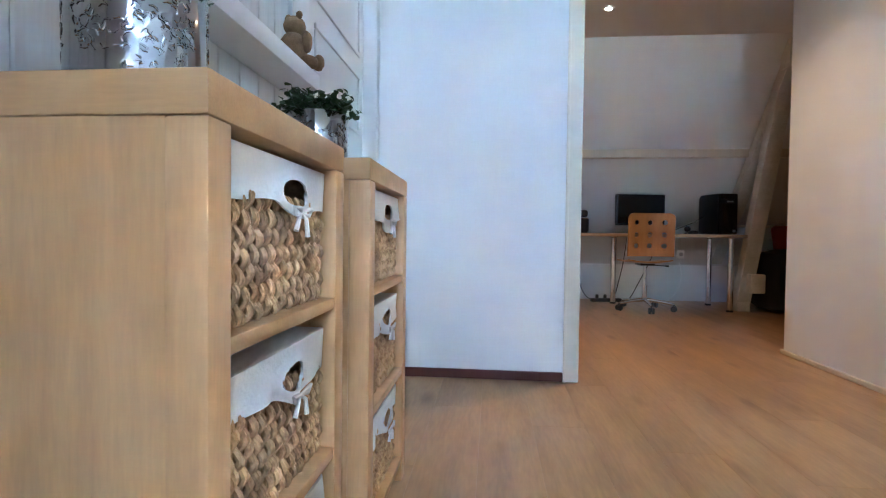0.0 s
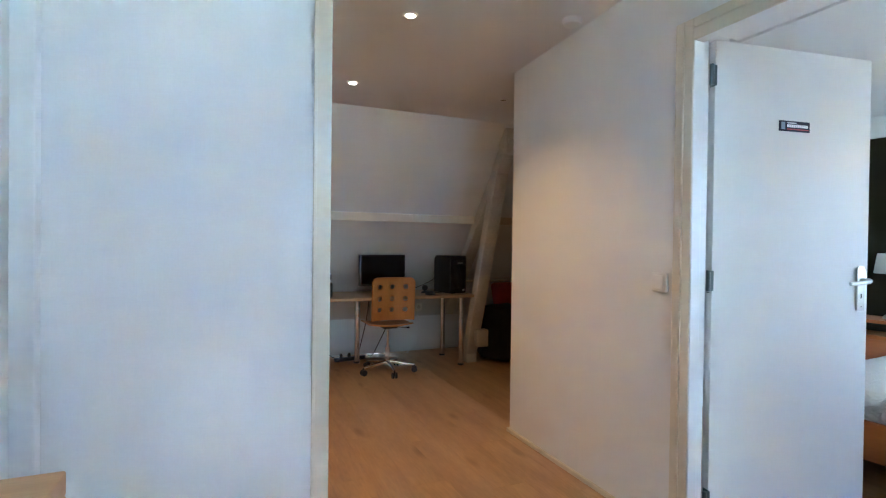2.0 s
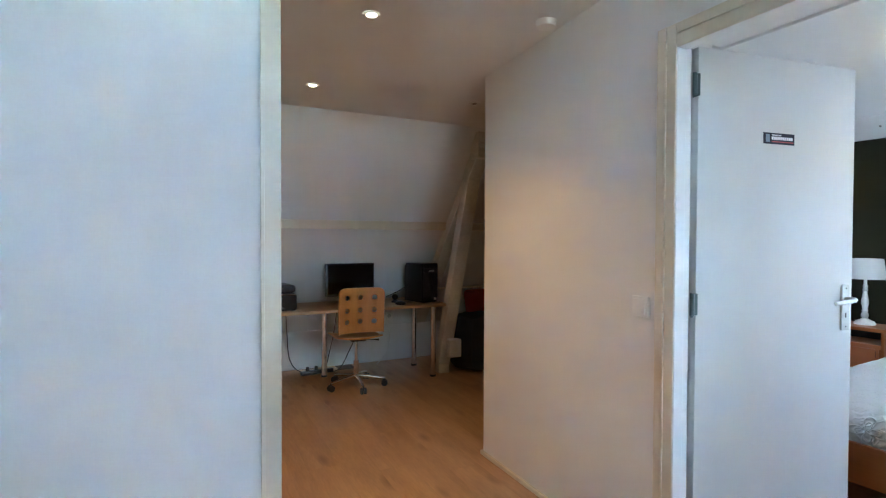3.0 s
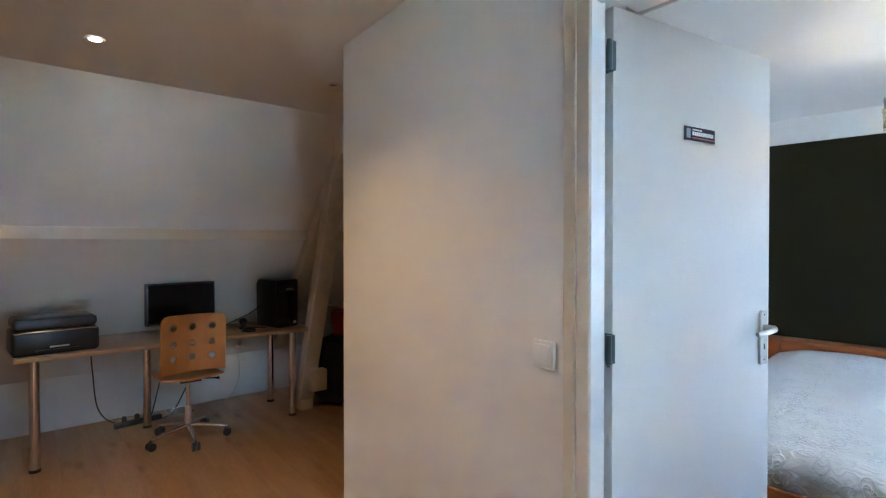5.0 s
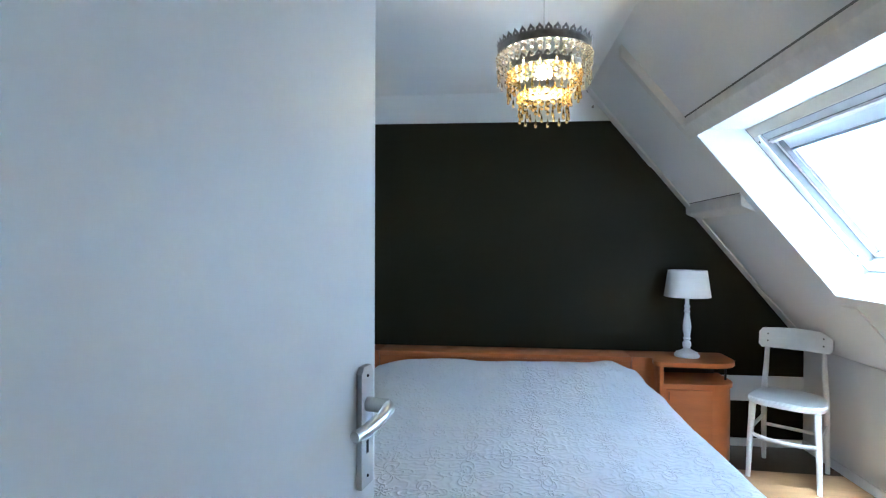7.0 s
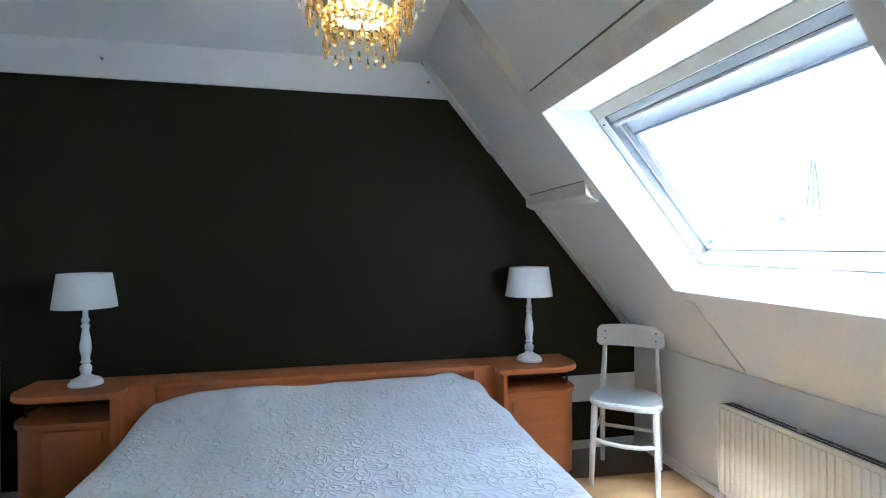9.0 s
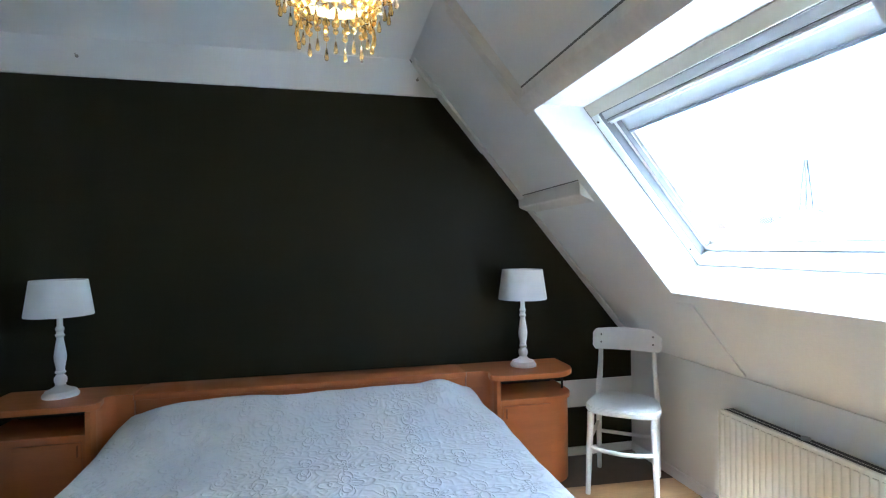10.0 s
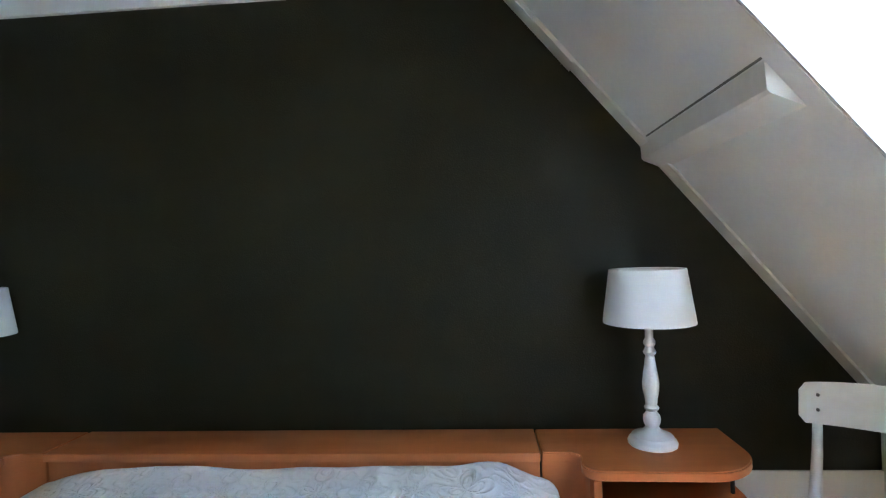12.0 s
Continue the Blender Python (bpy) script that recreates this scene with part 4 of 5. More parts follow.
for k in range(5):
    a = 2 * math.pi * k / 5 + 0.9
    bm = B()
    tube(bm, [(0.02 * math.cos(a), 0.12 + 0.02 * math.sin(a), 0.105), (0.15 * math.cos(a), 0.12 + 0.15 * math.sin(a), 0.092), (0.265 * math.cos(a), 0.12 + 0.265 * math.sin(a), 0.072)], [0.020, 0.015, 0.012], 10)
    arm = part("star_arm", bm, CHROME, sc, "chrome star base arm")
    bm = B()
    c = Vector((0.265 * math.cos(a), 0.12 + 0.265 * math.sin(a), 0.030))
    side = Vector((-math.sin(a), math.cos(a), 0))
    for s in (-1, 1):
        tube(bm, [c + side * s * 0.008, c + side * s * 0.024], 0.029, 16)
    tube(bm, [c, c + Vector((0, 0, 0.045))], 0.008, 8)
    part("castor", bm, BLACK, arm)

bm = B()
r = bmesh.ops.create_cube(bm, size=1.0, matrix=Matrix.Translation((0, 0, 0.31)) @ Matrix.Diagonal((0.62, 0.55, 0.62, 1)))
bmesh.ops.subdivide_edges(bm, edges=bm.edges[:], cuts=7, use_grid_fill=True)
for v in bm.verts:
    q = Vector((v.co.x / 0.31, v.co.y / 0.275, (v.co.z - 0.31) / 0.31))
    n = max(1.0, q.length)
    v.co = Vector((v.co.x / n ** 0.55, v.co.y / n ** 0.55, 0.31 + (v.co.z - 0.31) / n ** 0.4))
    v.co += v.normal * 0.03 * noise.noise(v.co * 6) if v.co.z > 0.03 else Vector((0, 0, 0))
    v.co.z = max(v.co.z, 0.0)
bag = tagged(part("bean_bag", bm, mat("black_cloth", (0.010, 0.010, 0.011), 0.9, var=0.2, bump=0.4)), "black fabric bean bag on the office floor", "bean bag")
bag.matrix_world = OFFM @ pose(3.07, 5.95, 0, 0, 0, 10)
bm = B()
box(bm, -0.17, 0.17, -0.055, 0.055, 0, 0.26, 0.05, seg=4)
for v in bm.verts:
    v.co.y *= 1.0 - 0.5 * max(abs(v.co.x) / 0.17, abs(v.co.z - 0.13) / 0.13) ** 3
cush = tagged(part("cushion", bm, mat("red_cloth", (0.35, 0.02, 0.015), 0.85, var=0.15, bump=0.4, fine=200)), "red cushion leaning on the bean bag", "cushion")
cush.matrix_world = OFFM @ pose(3.09, 5.95, 0.585, -12, 0, 12)

bm = B()
tube(bm, [(2.70, 6.27, 0.84), (4.49, 6.27, 0.84)], 0.013, 10)
for x in (3.0, 3.7, 4.3):
    box(bm, x - 0.012, x + 0.012, 6.262, 6.32, 0.826, 0.854)
tagged(turned(part("heating_pipe", bm, TRIM)), "cream painted pipe along the low office roof slope", "pipe")

# ---- bedroom: door hinge wall passed, bed, bedside, lamps, chair ----
def outline_slab(bm, pts, z0, z1):
    prism(bm, pts, "z", z0, z1)
    es = [e for e in bm.edges if abs(e.verts[0].co.z - e.verts[1].co.z) < 1e-6]
    bmesh.ops.bevel(bm, geom=es, offset=0.004, segments=2, affect="EDGES")


def arc(cx, cy, r, a0, a1, n=10):
    return [(cx + r * math.cos(radians(a0 + (a1 - a0) * k / n)), cy + r * math.sin(radians(a0 + (a1 - a0) * k / n))) for k in range(n + 1)]


bed = thing("bed", pose(0, 0, 0), "double bed with a cherry veneer headboard against the dark wall", "bed")
bm = B()
box(bm, 5.545, 5.768, 1.303, 3.029, 0.616, 0.6455, 0.004)
part("headboard_top", bm, CHERRY, bed)
bm = B()
box(bm, 5.566, 5.768, 1.304, 3.028, 0.0, 0.616, 0.002)
part("headboard_panel", bm, CHERRY, bed)
for y0, y1 in ((1.275, 1.300), (3.030, 3.055)):
    bm = B()
    box(bm, 3.29, 5.54, y0, y1, 0.10, 0.33, 0.006)
    part("side_rail", bm, CHERRY, bed)
bm = B()
box(bm, 3.232, 3.262, 1.255, 3.075, 0.155, 0.362, 0.008)
part("footboard", bm, CHERRY, bed)
for x, y in ((3.32, 1.32), (3.32, 3.01), (5.50, 1.32), (5.50, 3.01)):
    bm = B()
    box(bm, x - 0.03, x + 0.03, y - 0.03, y + 0.03, 0.0, 0.12, 0.004)
    part("leg", bm, CHERRY, bed)
bm = B()
box(bm, 3.30, 5.545, 1.305, 3.025, 0.25, 0.47, 0.03, seg=3)
part("mattress", bm, mat("mattress_cloth", (0.75, 0.75, 0.74), 0.9), bed)

# bedspread with a raised quilted pattern
QUILT = bpy.data.materials.new("quilted_cotton")
QUILT.use_nodes = True
qt = QUILT.node_tree
qb = qt.nodes["Principled BSDF"]
qb.inputs["Base Color"].default_value, qb.inputs["Roughness"].default_value = (0.79, 0.80, 0.80, 1), 0.85
qb.inputs["Sheen Weight"].default_value = 0.2


def qmath(op, a, b=None, c=None):
    n = qt.nodes.new("ShaderNodeMath")
    n.operation = op
    for k, v in enumerate((a, b, c)):
        if v is None:
            continue
        if isinstance(v, (int, float)):
            n.inputs[k].default_value = v
        else:
            qt.links.new(v, n.inputs[k])
    return n.outputs[0]


tc = qt.nodes.new("ShaderNodeTexCoord")
warp = qt.nodes.new("ShaderNodeTexNoise")
warp.inputs["Scale"].default_value = 7
qt.links.new(tc.outputs["UV"], warp.inputs["Vector"])
mixv = qt.nodes.new("ShaderNodeVectorMath")
mixv.operation = "MULTIPLY_ADD"
mixv.inputs[1].default_value = (0.03, 0.03, 0.0)
qt.links.new(warp.outputs["Color"], mixv.inputs[0])
qt.links.new(tc.outputs["UV"], mixv.inputs[2])
sep = qt.nodes.new("ShaderNodeSeparateXYZ")
qt.links.new(mixv.outputs[0], sep.inputs[0])
CELL = 0.31


def medallion(offx, offy, petals, r0, freq):
    u = qmath("MULTIPLY", qmath("SUBTRACT", qmath("FRACT", qmath("MULTIPLY_ADD", sep.outputs[0], 1 / CELL, offx)), 0.5), CELL)
    v = qmath("MULTIPLY", qmath("SUBTRACT", qmath("FRACT", qmath("MULTIPLY_ADD", sep.outputs[1], 1 / CELL, offy)), 0.5), CELL)
    r = qmath("SQRT", qmath("ADD", qmath("MULTIPLY", u, u), qmath("MULTIPLY", v, v)))
    th = qmath("ARCTAN2", v, u)
    rose = qmath("MULTIPLY", qmath("ABSOLUTE", qmath("COSINE", qmath("MULTIPLY", th, petals / 2))), r0)
    out = None
    for scale, w in ((1.0, 0.0045), (0.62, 0.004)):
        d = qmath("DIVIDE", qmath("SUBTRACT", r, qmath("MULTIPLY", rose, scale)), w)
        ridge = qmath("DIVIDE", 1.0, qmath("ADD", 1.0, qmath("MULTIPLY", d, d)))
        out = ridge if out is None else qmath("ADD", out, ridge)
    near = qmath("LESS_THAN", r, freq)
    return qmath("MULTIPLY", out, near)


h1 = medallion(0.0, 0.0, 4, 0.105, 0.115)
h2 = qmath("ADD", medallion(0.5, 0.5, 4, 0.090, 0.100), medallion(0.5, 0.0, 6, 0.050, 0.058))
fine = qt.nodes.new("ShaderNodeTexNoise")
fine.inputs["Scale"].default_value = 38
qt.links.new(tc.outputs["UV"], fine.inputs["Vector"])
vor = qt.nodes.new("ShaderNodeTexVoronoi")
vor.inputs["Scale"].default_value = 26
qt.links.new(mixv.outputs[0], vor.inputs["Vector"])
vine = qt.nodes.new("ShaderNodeTexNoise")
vine.inputs["Scale"].default_value, vine.inputs["Detail"].default_value = 16, 0.6
qt.links.new(tc.outputs["UV"], vine.inputs["Vector"])
vd = qmath("FRACT", qmath("MULTIPLY", vine.outputs["Fac"], 5.0))
vd = qmath("DIVIDE", qmath("SUBTRACT", vd, 0.5), 0.18)
stem = qmath("DIVIDE", 0.5, qmath("ADD", 1.0, qmath("MULTIPLY", vd, vd)))
open_ground = qmath("SUBTRACT", 1.0, qmath("MINIMUM", qmath("ADD", h1, h2), 1.0))
hh = qmath("ADD", qmath("ADD", qmath("ADD", h1, h2), qmath("MULTIPLY", stem, open_ground)), qmath("ADD", qmath("MULTIPLY", fine.outputs["Fac"], 0.18), qmath("MULTIPLY", vor.outputs["Distance"], 0.15)))
qbump = qt.nodes.new("ShaderNodeBump")
qbump.inputs["Strength"].default_value, qbump.inputs["Distance"].default_value = 0.72, 0.010
qt.links.new(hh, qbump.inputs["Height"])
qt.links.new(qbump.outputs[0], qb.inputs["Normal"])

bm = B()
uvl = bm.loops.layers.uv.new("UVMap")
NX, NY = 110, 110
X_A, X_B, Y_A, Y_B = 3.25, 5.555, 1.245, 3.075
vs = {}


def spread_z(x, y):
    """Height of the bedspread: flat mattress, two pillows at the head, soft sag and folds."""
    hx = 1 / (1 + math.exp(-(x - 5.27) / 0.085))
    p = math.exp(-((y - 1.66) / 0.46) ** 4) * 0.104 + math.exp(-((y - 2.66) / 0.42) ** 4) * 0.104 + 0.052 * math.exp(-((y - 2.16) / 0.16) ** 2)
    z = 0.482 + hx * p + 0.026 * math.exp(-((y - 2.15) / 0.6) ** 2)
    z += 0.045 * math.exp(-((y - 1.45) / 0.09) ** 2 - ((x - 5.47) / 0.12) ** 2)
    z += 0.008 * noise.noise(Vector((x * 2.2, y * 2.2, 0))) + 0.004 * noise.noise(Vector((x * 7, y * 7, 3)))
    return z


for i in range(NX + 1):
    for j in range(NY + 1):
        s, t = -0.30 + (X_B - X_A + 0.30) * i / NX, -0.30 + (Y_B - Y_A + 0.60) * j / NY
        x, y = X_A + s, Y_A + t
        drop = 0.0
        rr = 0.07

        def fold(v, lo, rr=0.07):
            """Bends the cloth over an edge at lo; returns the place along and the drop."""
            e = v - lo
            if e >= rr:
                return v, 0.0
            a = min((rr - e) / rr, math.pi / 2)
            ex = max(0.0, (rr - e) - rr * math.pi / 2)
            return lo + rr - rr * math.sin(a), rr * (1 - math.cos(a)) + ex

        x, d1 = fold(x, X_A, 0.15)
        y, d2 = fold(y, Y_A)
        yy, d3 = fold(-y, -Y_B)
        y = -yy
        d = max(d1, d2, d3)
        if d > rr:
            wav = 0.012 * math.sin(s * 17 + 2 * math.sin(t * 5)) if (d2 > rr or d3 > rr) else 0.012 * math.sin(t * 19)
            if d2 > rr:
                y -= abs(wav) * min(1, (d - rr) * 5)
            elif d3 > rr:
                y += abs(wav) * min(1, (d - rr) * 5)
            else:
                x -= abs(wav) * min(1, (d - rr) * 5)
        z = spread_z(min(max(x, X_A + rr), X_B), min(max(y, Y_A + rr), Y_B - rr)) - d
        # fuller towards the near side, clear of the nightstand
        y -= 0.055 * min(max((5.36 - x) / 0.18, 0), 1) * min(max((1.60 - y) / 0.30, 0), 1)
        low = 0.355 if x < X_A + 0.03 else 0.235
        if x < X_A + 0.03:
            x = max(x, X_A + 0.018)
        vs[i, j] = (bm.verts.new((x, y, max(z, low))), (s, t))
for i in range(NX):
    for j in range(NY):
        q = [vs[i, j], vs[i + 1, j], vs[i + 1, j + 1], vs[i, j + 1]]
        f = bm.faces.new([v for v, _ in q])
        for lp, (_, uv) in zip(f.loops, q):
            lp[uvl].uv = uv
bmesh.ops.recalc_face_normals(bm, faces=bm.faces[:])
spread = tagged(part("bedspread", bm, QUILT), "white quilted bedspread with raised medallions over the bed", "bedspread")


def nightstand(m, label):
    """Bedside unit: a shaped top with a round end over an open shelf and a door; x to the room is negative, y away from the bed is negative."""
    n = thing("nightstand", m, label, "nightstand", "nightstands beside the bed")
    # local: back at x=0, bed side at y=0, outer end towards -y
    top = [(-0.005, 0.0), (-0.218, 0.0), (-0.218, -0.075)] + arc(-0.268, -0.075, 0.05, 0, -62, 5) + arc(-0.305, -0.165, 0.055, 70, 180, 6)
    top += [(-0.366, -0.47)] + arc(-0.196, -0.475, 0.17, 180, 270, 10) + [(-0.005, -0.645)]
    bm = B()
    outline_slab(bm, top, 0.615, 0.645)
    part("top", bm, CHERRY, n)
    sh = [(-0.005, -0.16), (-0.352, -0.16), (-0.352, -0.47)] + arc(-0.192, -0.475, 0.16, 180, 270, 10) + [(-0.005, -0.635)]
    bm = B()
    outline_slab(bm, sh, 0.476, 0.506)
    part("shelf", bm, CHERRY, n)
    body = [(-0.005, -0.165), (-0.335, -0.165), (-0.335, -0.47)] + arc(-0.185, -0.475, 0.15, 180, 270, 10) + [(-0.005, -0.625)]
    bm = B()
    prism(bm, body, "z", 0.0, 0.476)
    part("cabinet", bm, CHERRY, n)
    bm = B()
    box(bm, -0.345, -0.335, -0.462, -0.178, 0.03, 0.468, 0.003)
    door = part("door", bm, CHERRY, n)
    bm = B()
    box(bm, -0.349, -0.343, -0.20, -0.192, 0.40, 0.455, 0.002)
    part("handle", bm, CHERRYD, door, "recessed finger pull")
    bm = B()
    box(bm, -0.355, -0.01, -0.160, -0.135, 0.0, 0.615, 0.004)
    part("side_panel", bm, CHERRY, n)
    bm = B()
    prism(bm, [(-0.205, -0.001), (-0.205, -0.080)] + arc(-0.260, -0.080, 0.055, 0, -75, 6) + [(-0.30, -0.134), (-0.18, -0.134), (-0.18, -0.001)], "z", 0.0, 0.615)
    part("curved_panel", bm, CHERRY, n)
    bm = B()
    box(bm, -0.03, -0.012, -0.60, -0.16, 0.506, 0.612)
    part("back_panel", bm, BLACK, n)
    bm = B()
    tube(bm, [(-0.20, -0.60, 0.505), (-0.20, -0.60, 0.616)], 0.007, 10)
    part("post", bm, BLACK, n, "black metal post")
    return n


nightstand(pose(5.770, 1.298, 0), "cherry veneer nightstand with a rounded end and open shelf")
n2 = nightstand(Matrix.Identity(4), "cherry veneer nightstand in the dim side of the bed")
for o in n2.children_recursive:
    o.data = o.data.copy()
    for v in o.data.vertices:
        v.co.y = -v.co.y
    o.data.flip_normals()
n2.matrix_world = pose(5.770, 3.034, 0)

LAMPW = mat("white_lacquer", (0.80, 0.80, 0.80), 0.35, var=0.03, scale=12, bump=0.05)
SHADE = mat("lamp_shade_cloth", (0.76, 0.76, 0.75), 0.85, var=0.03, scale=8, bump=0.2, fine=200)


def table_lamp(m):
    t = thing("table_lamp", m, "white turned table lamp with a cloth shade on the nightstand", "table lamp", "bedside lamps")
    bm = B()
    lathe(bm, [(0, 0), (0.077, 0), (0.079, 0.008), (0.076, 0.016), (0.070, 0.020), (0.066, 0.030), (0.050, 0.036), (0.028, 0.048), (0.020, 0.060)], seg=36)
    part("base", bm, LAMPW, t)
    bm = B()
    lathe(bm, [(0.020, 0.058), (0.026, 0.070), (0.028, 0.084), (0.026, 0.096), (0.018, 0.106), (0.015, 0.110), (0.022, 0.116), (0.024, 0.122), (0.018, 0.130), (0.020, 0.150), (0.026, 0.180), (0.027, 0.205), (0.022, 0.240), (0.016, 0.280), (0.014, 0.295), (0.019, 0.300), (0.021, 0.307), (0.016, 0.314), (0.014, 0.325), (0.019, 0.332), (0.019, 0.342), (0.013, 0.352), (0.012, 0.420), (0, 0.420)], seg=28)
    part("stem", bm, LAMPW, t)
    bm = B()
    lathe(bm, [(0.1455, 0.404), (0.146, 0.408), (0.122, 0.578), (0.121, 0.582), (0.1185, 0.580), (0.1425, 0.406), (0.1455, 0.404)], seg=48)
    part("shade", bm, SHADE, t, "tapered white cloth shade")
    bm = B()
    for k in range(3):
        a = 2 * math.pi * k / 3
        tube(bm, [(0, 0, 0.395), (0.122 * math.cos(a), 0.122 * math.sin(a), 0.565)], 0.002, 6)
    part("shade_carrier", bm, STEEL, t)
    return t


tl = table_lamp(pose(5.622, 0.925, 0.645))
copy_thing(tl, pose(5.622, 3.385, 0.645, 0, 0, 40))

# white kitchen chair in the corner
CH = mat("chair_paint", (0.80, 0.81, 0.81), 0.38, var=0.05, scale=6, bump=0.08, fine=40)
ch = thing("wooden_chair", pose(5.317, 0.438, 0, 0, 0, 142.4) @ Matrix.Scale(1.012, 4), "white painted wooden chair with a curved back rail beside the radiator", "chair")
bm = B()
pts = []
for k in range(40):
    a = 2 * math.pi * k / 40
    cx, cy = math.cos(a), math.sin(a)
    sx = 0.205 * math.copysign(abs(cx) ** 0.62, cx)
    wy = 0.195 + 0.022 * (sx / 0.205)
    pts.append((sx + 0.01, wy * math.copysign(abs(cy) ** 0.62, cy)))
prism(bm, pts, "z", 0.418, 0.452)
es = [e for e in bm.edges if abs(e.verts[0].co.z - e.verts[1].co.z) < 1e-6]
bmesh.ops.bevel(bm, geom=es, offset=0.009, segments=3, affect="EDGES")
part("seat", bm, CH, ch)
for y in (-0.168, 0.168):
    bm = B()
    tube(bm, [(0.165, y * 0.97, 0.42), (0.178, y * 1.03, 0.2), (0.19, y * 1.07, 0.0)], [0.019, 0.017, 0.013], 14)
    part("front_leg", bm, CH, ch)
    bm = B()
    tube(bm, [(-0.210, y * 1.02, 0.0), (-0.180, y, 0.25), (-0.165, y * 0.98, 0.44), (-0.180, y * 0.98, 0.62), (-0.212, y, 0.80)], [0.013, 0.016, 0.018, 0.016, 0.013], 14)
    part("back_leg", bm, CH, ch)
bm = B()
nu, nv = 24, 8
vs = {}
for i in range(nu + 1):
    for j in range(nv + 1):
        u, v = -1 + 2 * i / nu, j / nv
        hgt = 0.128 * (1 - 0.05 * u * u)
        rd = 0.022
        y = u * 0.222
        e = max(0, abs(y) - (0.222 - rd))
        inset = rd - math.sqrt(max(0, rd * rd - e * e)) if e > 0 else 0
        z = 0.71 + 0.006 * (1 - u * u) * v + inset + v * (hgt - 2 * inset)
        x = -0.178 - 0.035 * (1 - u * u) - 0.22 * (z - 0.71)
        vs[i, j] = bm.verts.new((x, y, z))
for i in range(nu):
    for j in range(nv):
        bm.faces.new((vs[i, j], vs[i + 1, j], vs[i + 1, j + 1], vs[i, j + 1]))
bmesh.ops.recalc_face_normals(bm, faces=bm.faces[:])
bmesh.ops.solidify(bm, geom=bm.faces[:], thickness=0.014)
rail = part("back_rail", bm, CH, ch, "wide curved back rail")
for y in (-0.166, 0.166):
    for z in (0.755, 0.80):
        bm = B()
        u = y / 0.222
        x = -0.178 - 0.035 * (1 - u * u) - 0.22 * (z - 0.71)
        bmesh.ops.create_uvsphere(bm, u_segments=8, v_segments=6, radius=0.006, matrix=Matrix.Translation((x + 0.0145, y, z)))
        part("screw_head", bm, mat("dull_screw", (0.12, 0.12, 0.12), 0.5), rail)
bm = B()
tube(bm, [(0.177, -0.171, 0.245), (0.205, -0.09, 0.238), (0.212, 0, 0.236), (0.205, 0.09, 0.238), (0.177, 0.171, 0.245)], 0.011, 10)
part("front_rung", bm, CH, ch)
for y in (-0.170, 0.170):
    bm = B()
    tube(bm, [(0.176, y, 0.275), (-0.178, y, 0.275)], 0.010, 10)
    part("side_rung", bm, CH, ch)
bm = B()
tube(bm, [(-0.184, -0.168, 0.22), (-0.184, 0.168, 0.22)], 0.010, 10)
part("back_rung", bm, CH, ch)
# narrowed at the back, seat raised a little, to fit the camera's view
for o in ch.children_recursive:
    for v in o.data.vertices:
        f = min(max((v.co.z - 0.46) / 0.25, 0.0), 1.0)
        v.co.y *= 0.97 - 0.10 * f
        v.co.x *= 0.93 - 0.06 * f
        v.co.z = v.co.z * 1.055 if v.co.z < 0.46 else 0.4853 + (v.co.z - 0.46) * 0.968

# radiator
rad = thing("radiator", pose(0, 0, 0), "cream ribbed panel radiator on the knee wall", "radiator")
rx0, rx1 = 3.62, 4.875
bm = B()
box(bm, rx0, rx1, 0.135, 0.190, 0.10, 0.55, 0.006)
part("front_panel", bm, RADP, rad)
n = int((rx1 - rx0) / 0.0335)
bm = B()
box(bm, -0.0135, 0.0135, 0.180, 0.196, 0.115, 0.535, 0.005, seg=2)
rib = mesh("rib", bm, RADP, True)
for k in range(n):
    ob = new("rib", rib)
    ob.parent = rad
    ob.matrix_local = Matrix.Translation((rx0 + (k + 0.5) * (rx1 - rx0) / n, 0, 0))
for x0, x1 in ((rx0 - 0.004, rx0), (rx1, rx1 + 0.004)):
    bm = B()
    box(bm, x0, x1, 0.112, 0.199, 0.10, 0.552, 0.0015, seg=1)
    part("side_cover", bm, RADP, rad)
bm = B()
box(bm, rx0, rx1, 0.113, 0.119, 0.530, 0.556, 0.002)
box(bm, rx0, rx1, 0.176, 0.196, 0.546, 0.557, 0.004)
box(bm, rx0, rx1, 0.140, 0.148, 0.530, 0.552, 0.002)
part("top_rail", bm, RADP, rad)
# closed slots: dark plates give the shade between the top rails
bm = B()
box(bm, rx0 + 0.002, rx1 - 0.002, 0.1192, 0.1398, 0.551, 0.553)
box(bm, rx0 + 0.002, rx1 - 0.002, 0.1482, 0.1758, 0.551, 0.553)
part("grille", bm, mat("radiator_slot_shade", (0.05, 0.05, 0.048), 0.7), rad, "dark strips for the shade in the top slots")
for x in (4.45, 3.95):
    bm = B()
    tube(bm, [(x, 0.15, 0.556), (x, 0.15, 0.566)], 0.018, 12)
    part("bracket_clip", bm, mat("clip_grey", (0.35, 0.35, 0.34), 0.5), rad)
bm = B()
tube(bm, [(rx1 + 0.02, 0.15, 0.14), (rx1 + 0.02, 0.15, 0.0)], 0.008, 10)
tube(bm, [(rx1 - 0.01, 0.15, 0.14), (rx1 + 0.03, 0.15, 0.14)], 0.012, 10)
part("valve", bm, RADP, rad)
bm = B()
box(bm, rx0 + 0.2, rx0 + 0.24, 0.10, 0.135, 0.15, 0.5)
box(bm, rx1 - 0.24, rx1 - 0.2, 0.10, 0.135, 0.15, 0.5)
part("bracket", bm, RADP, rad)

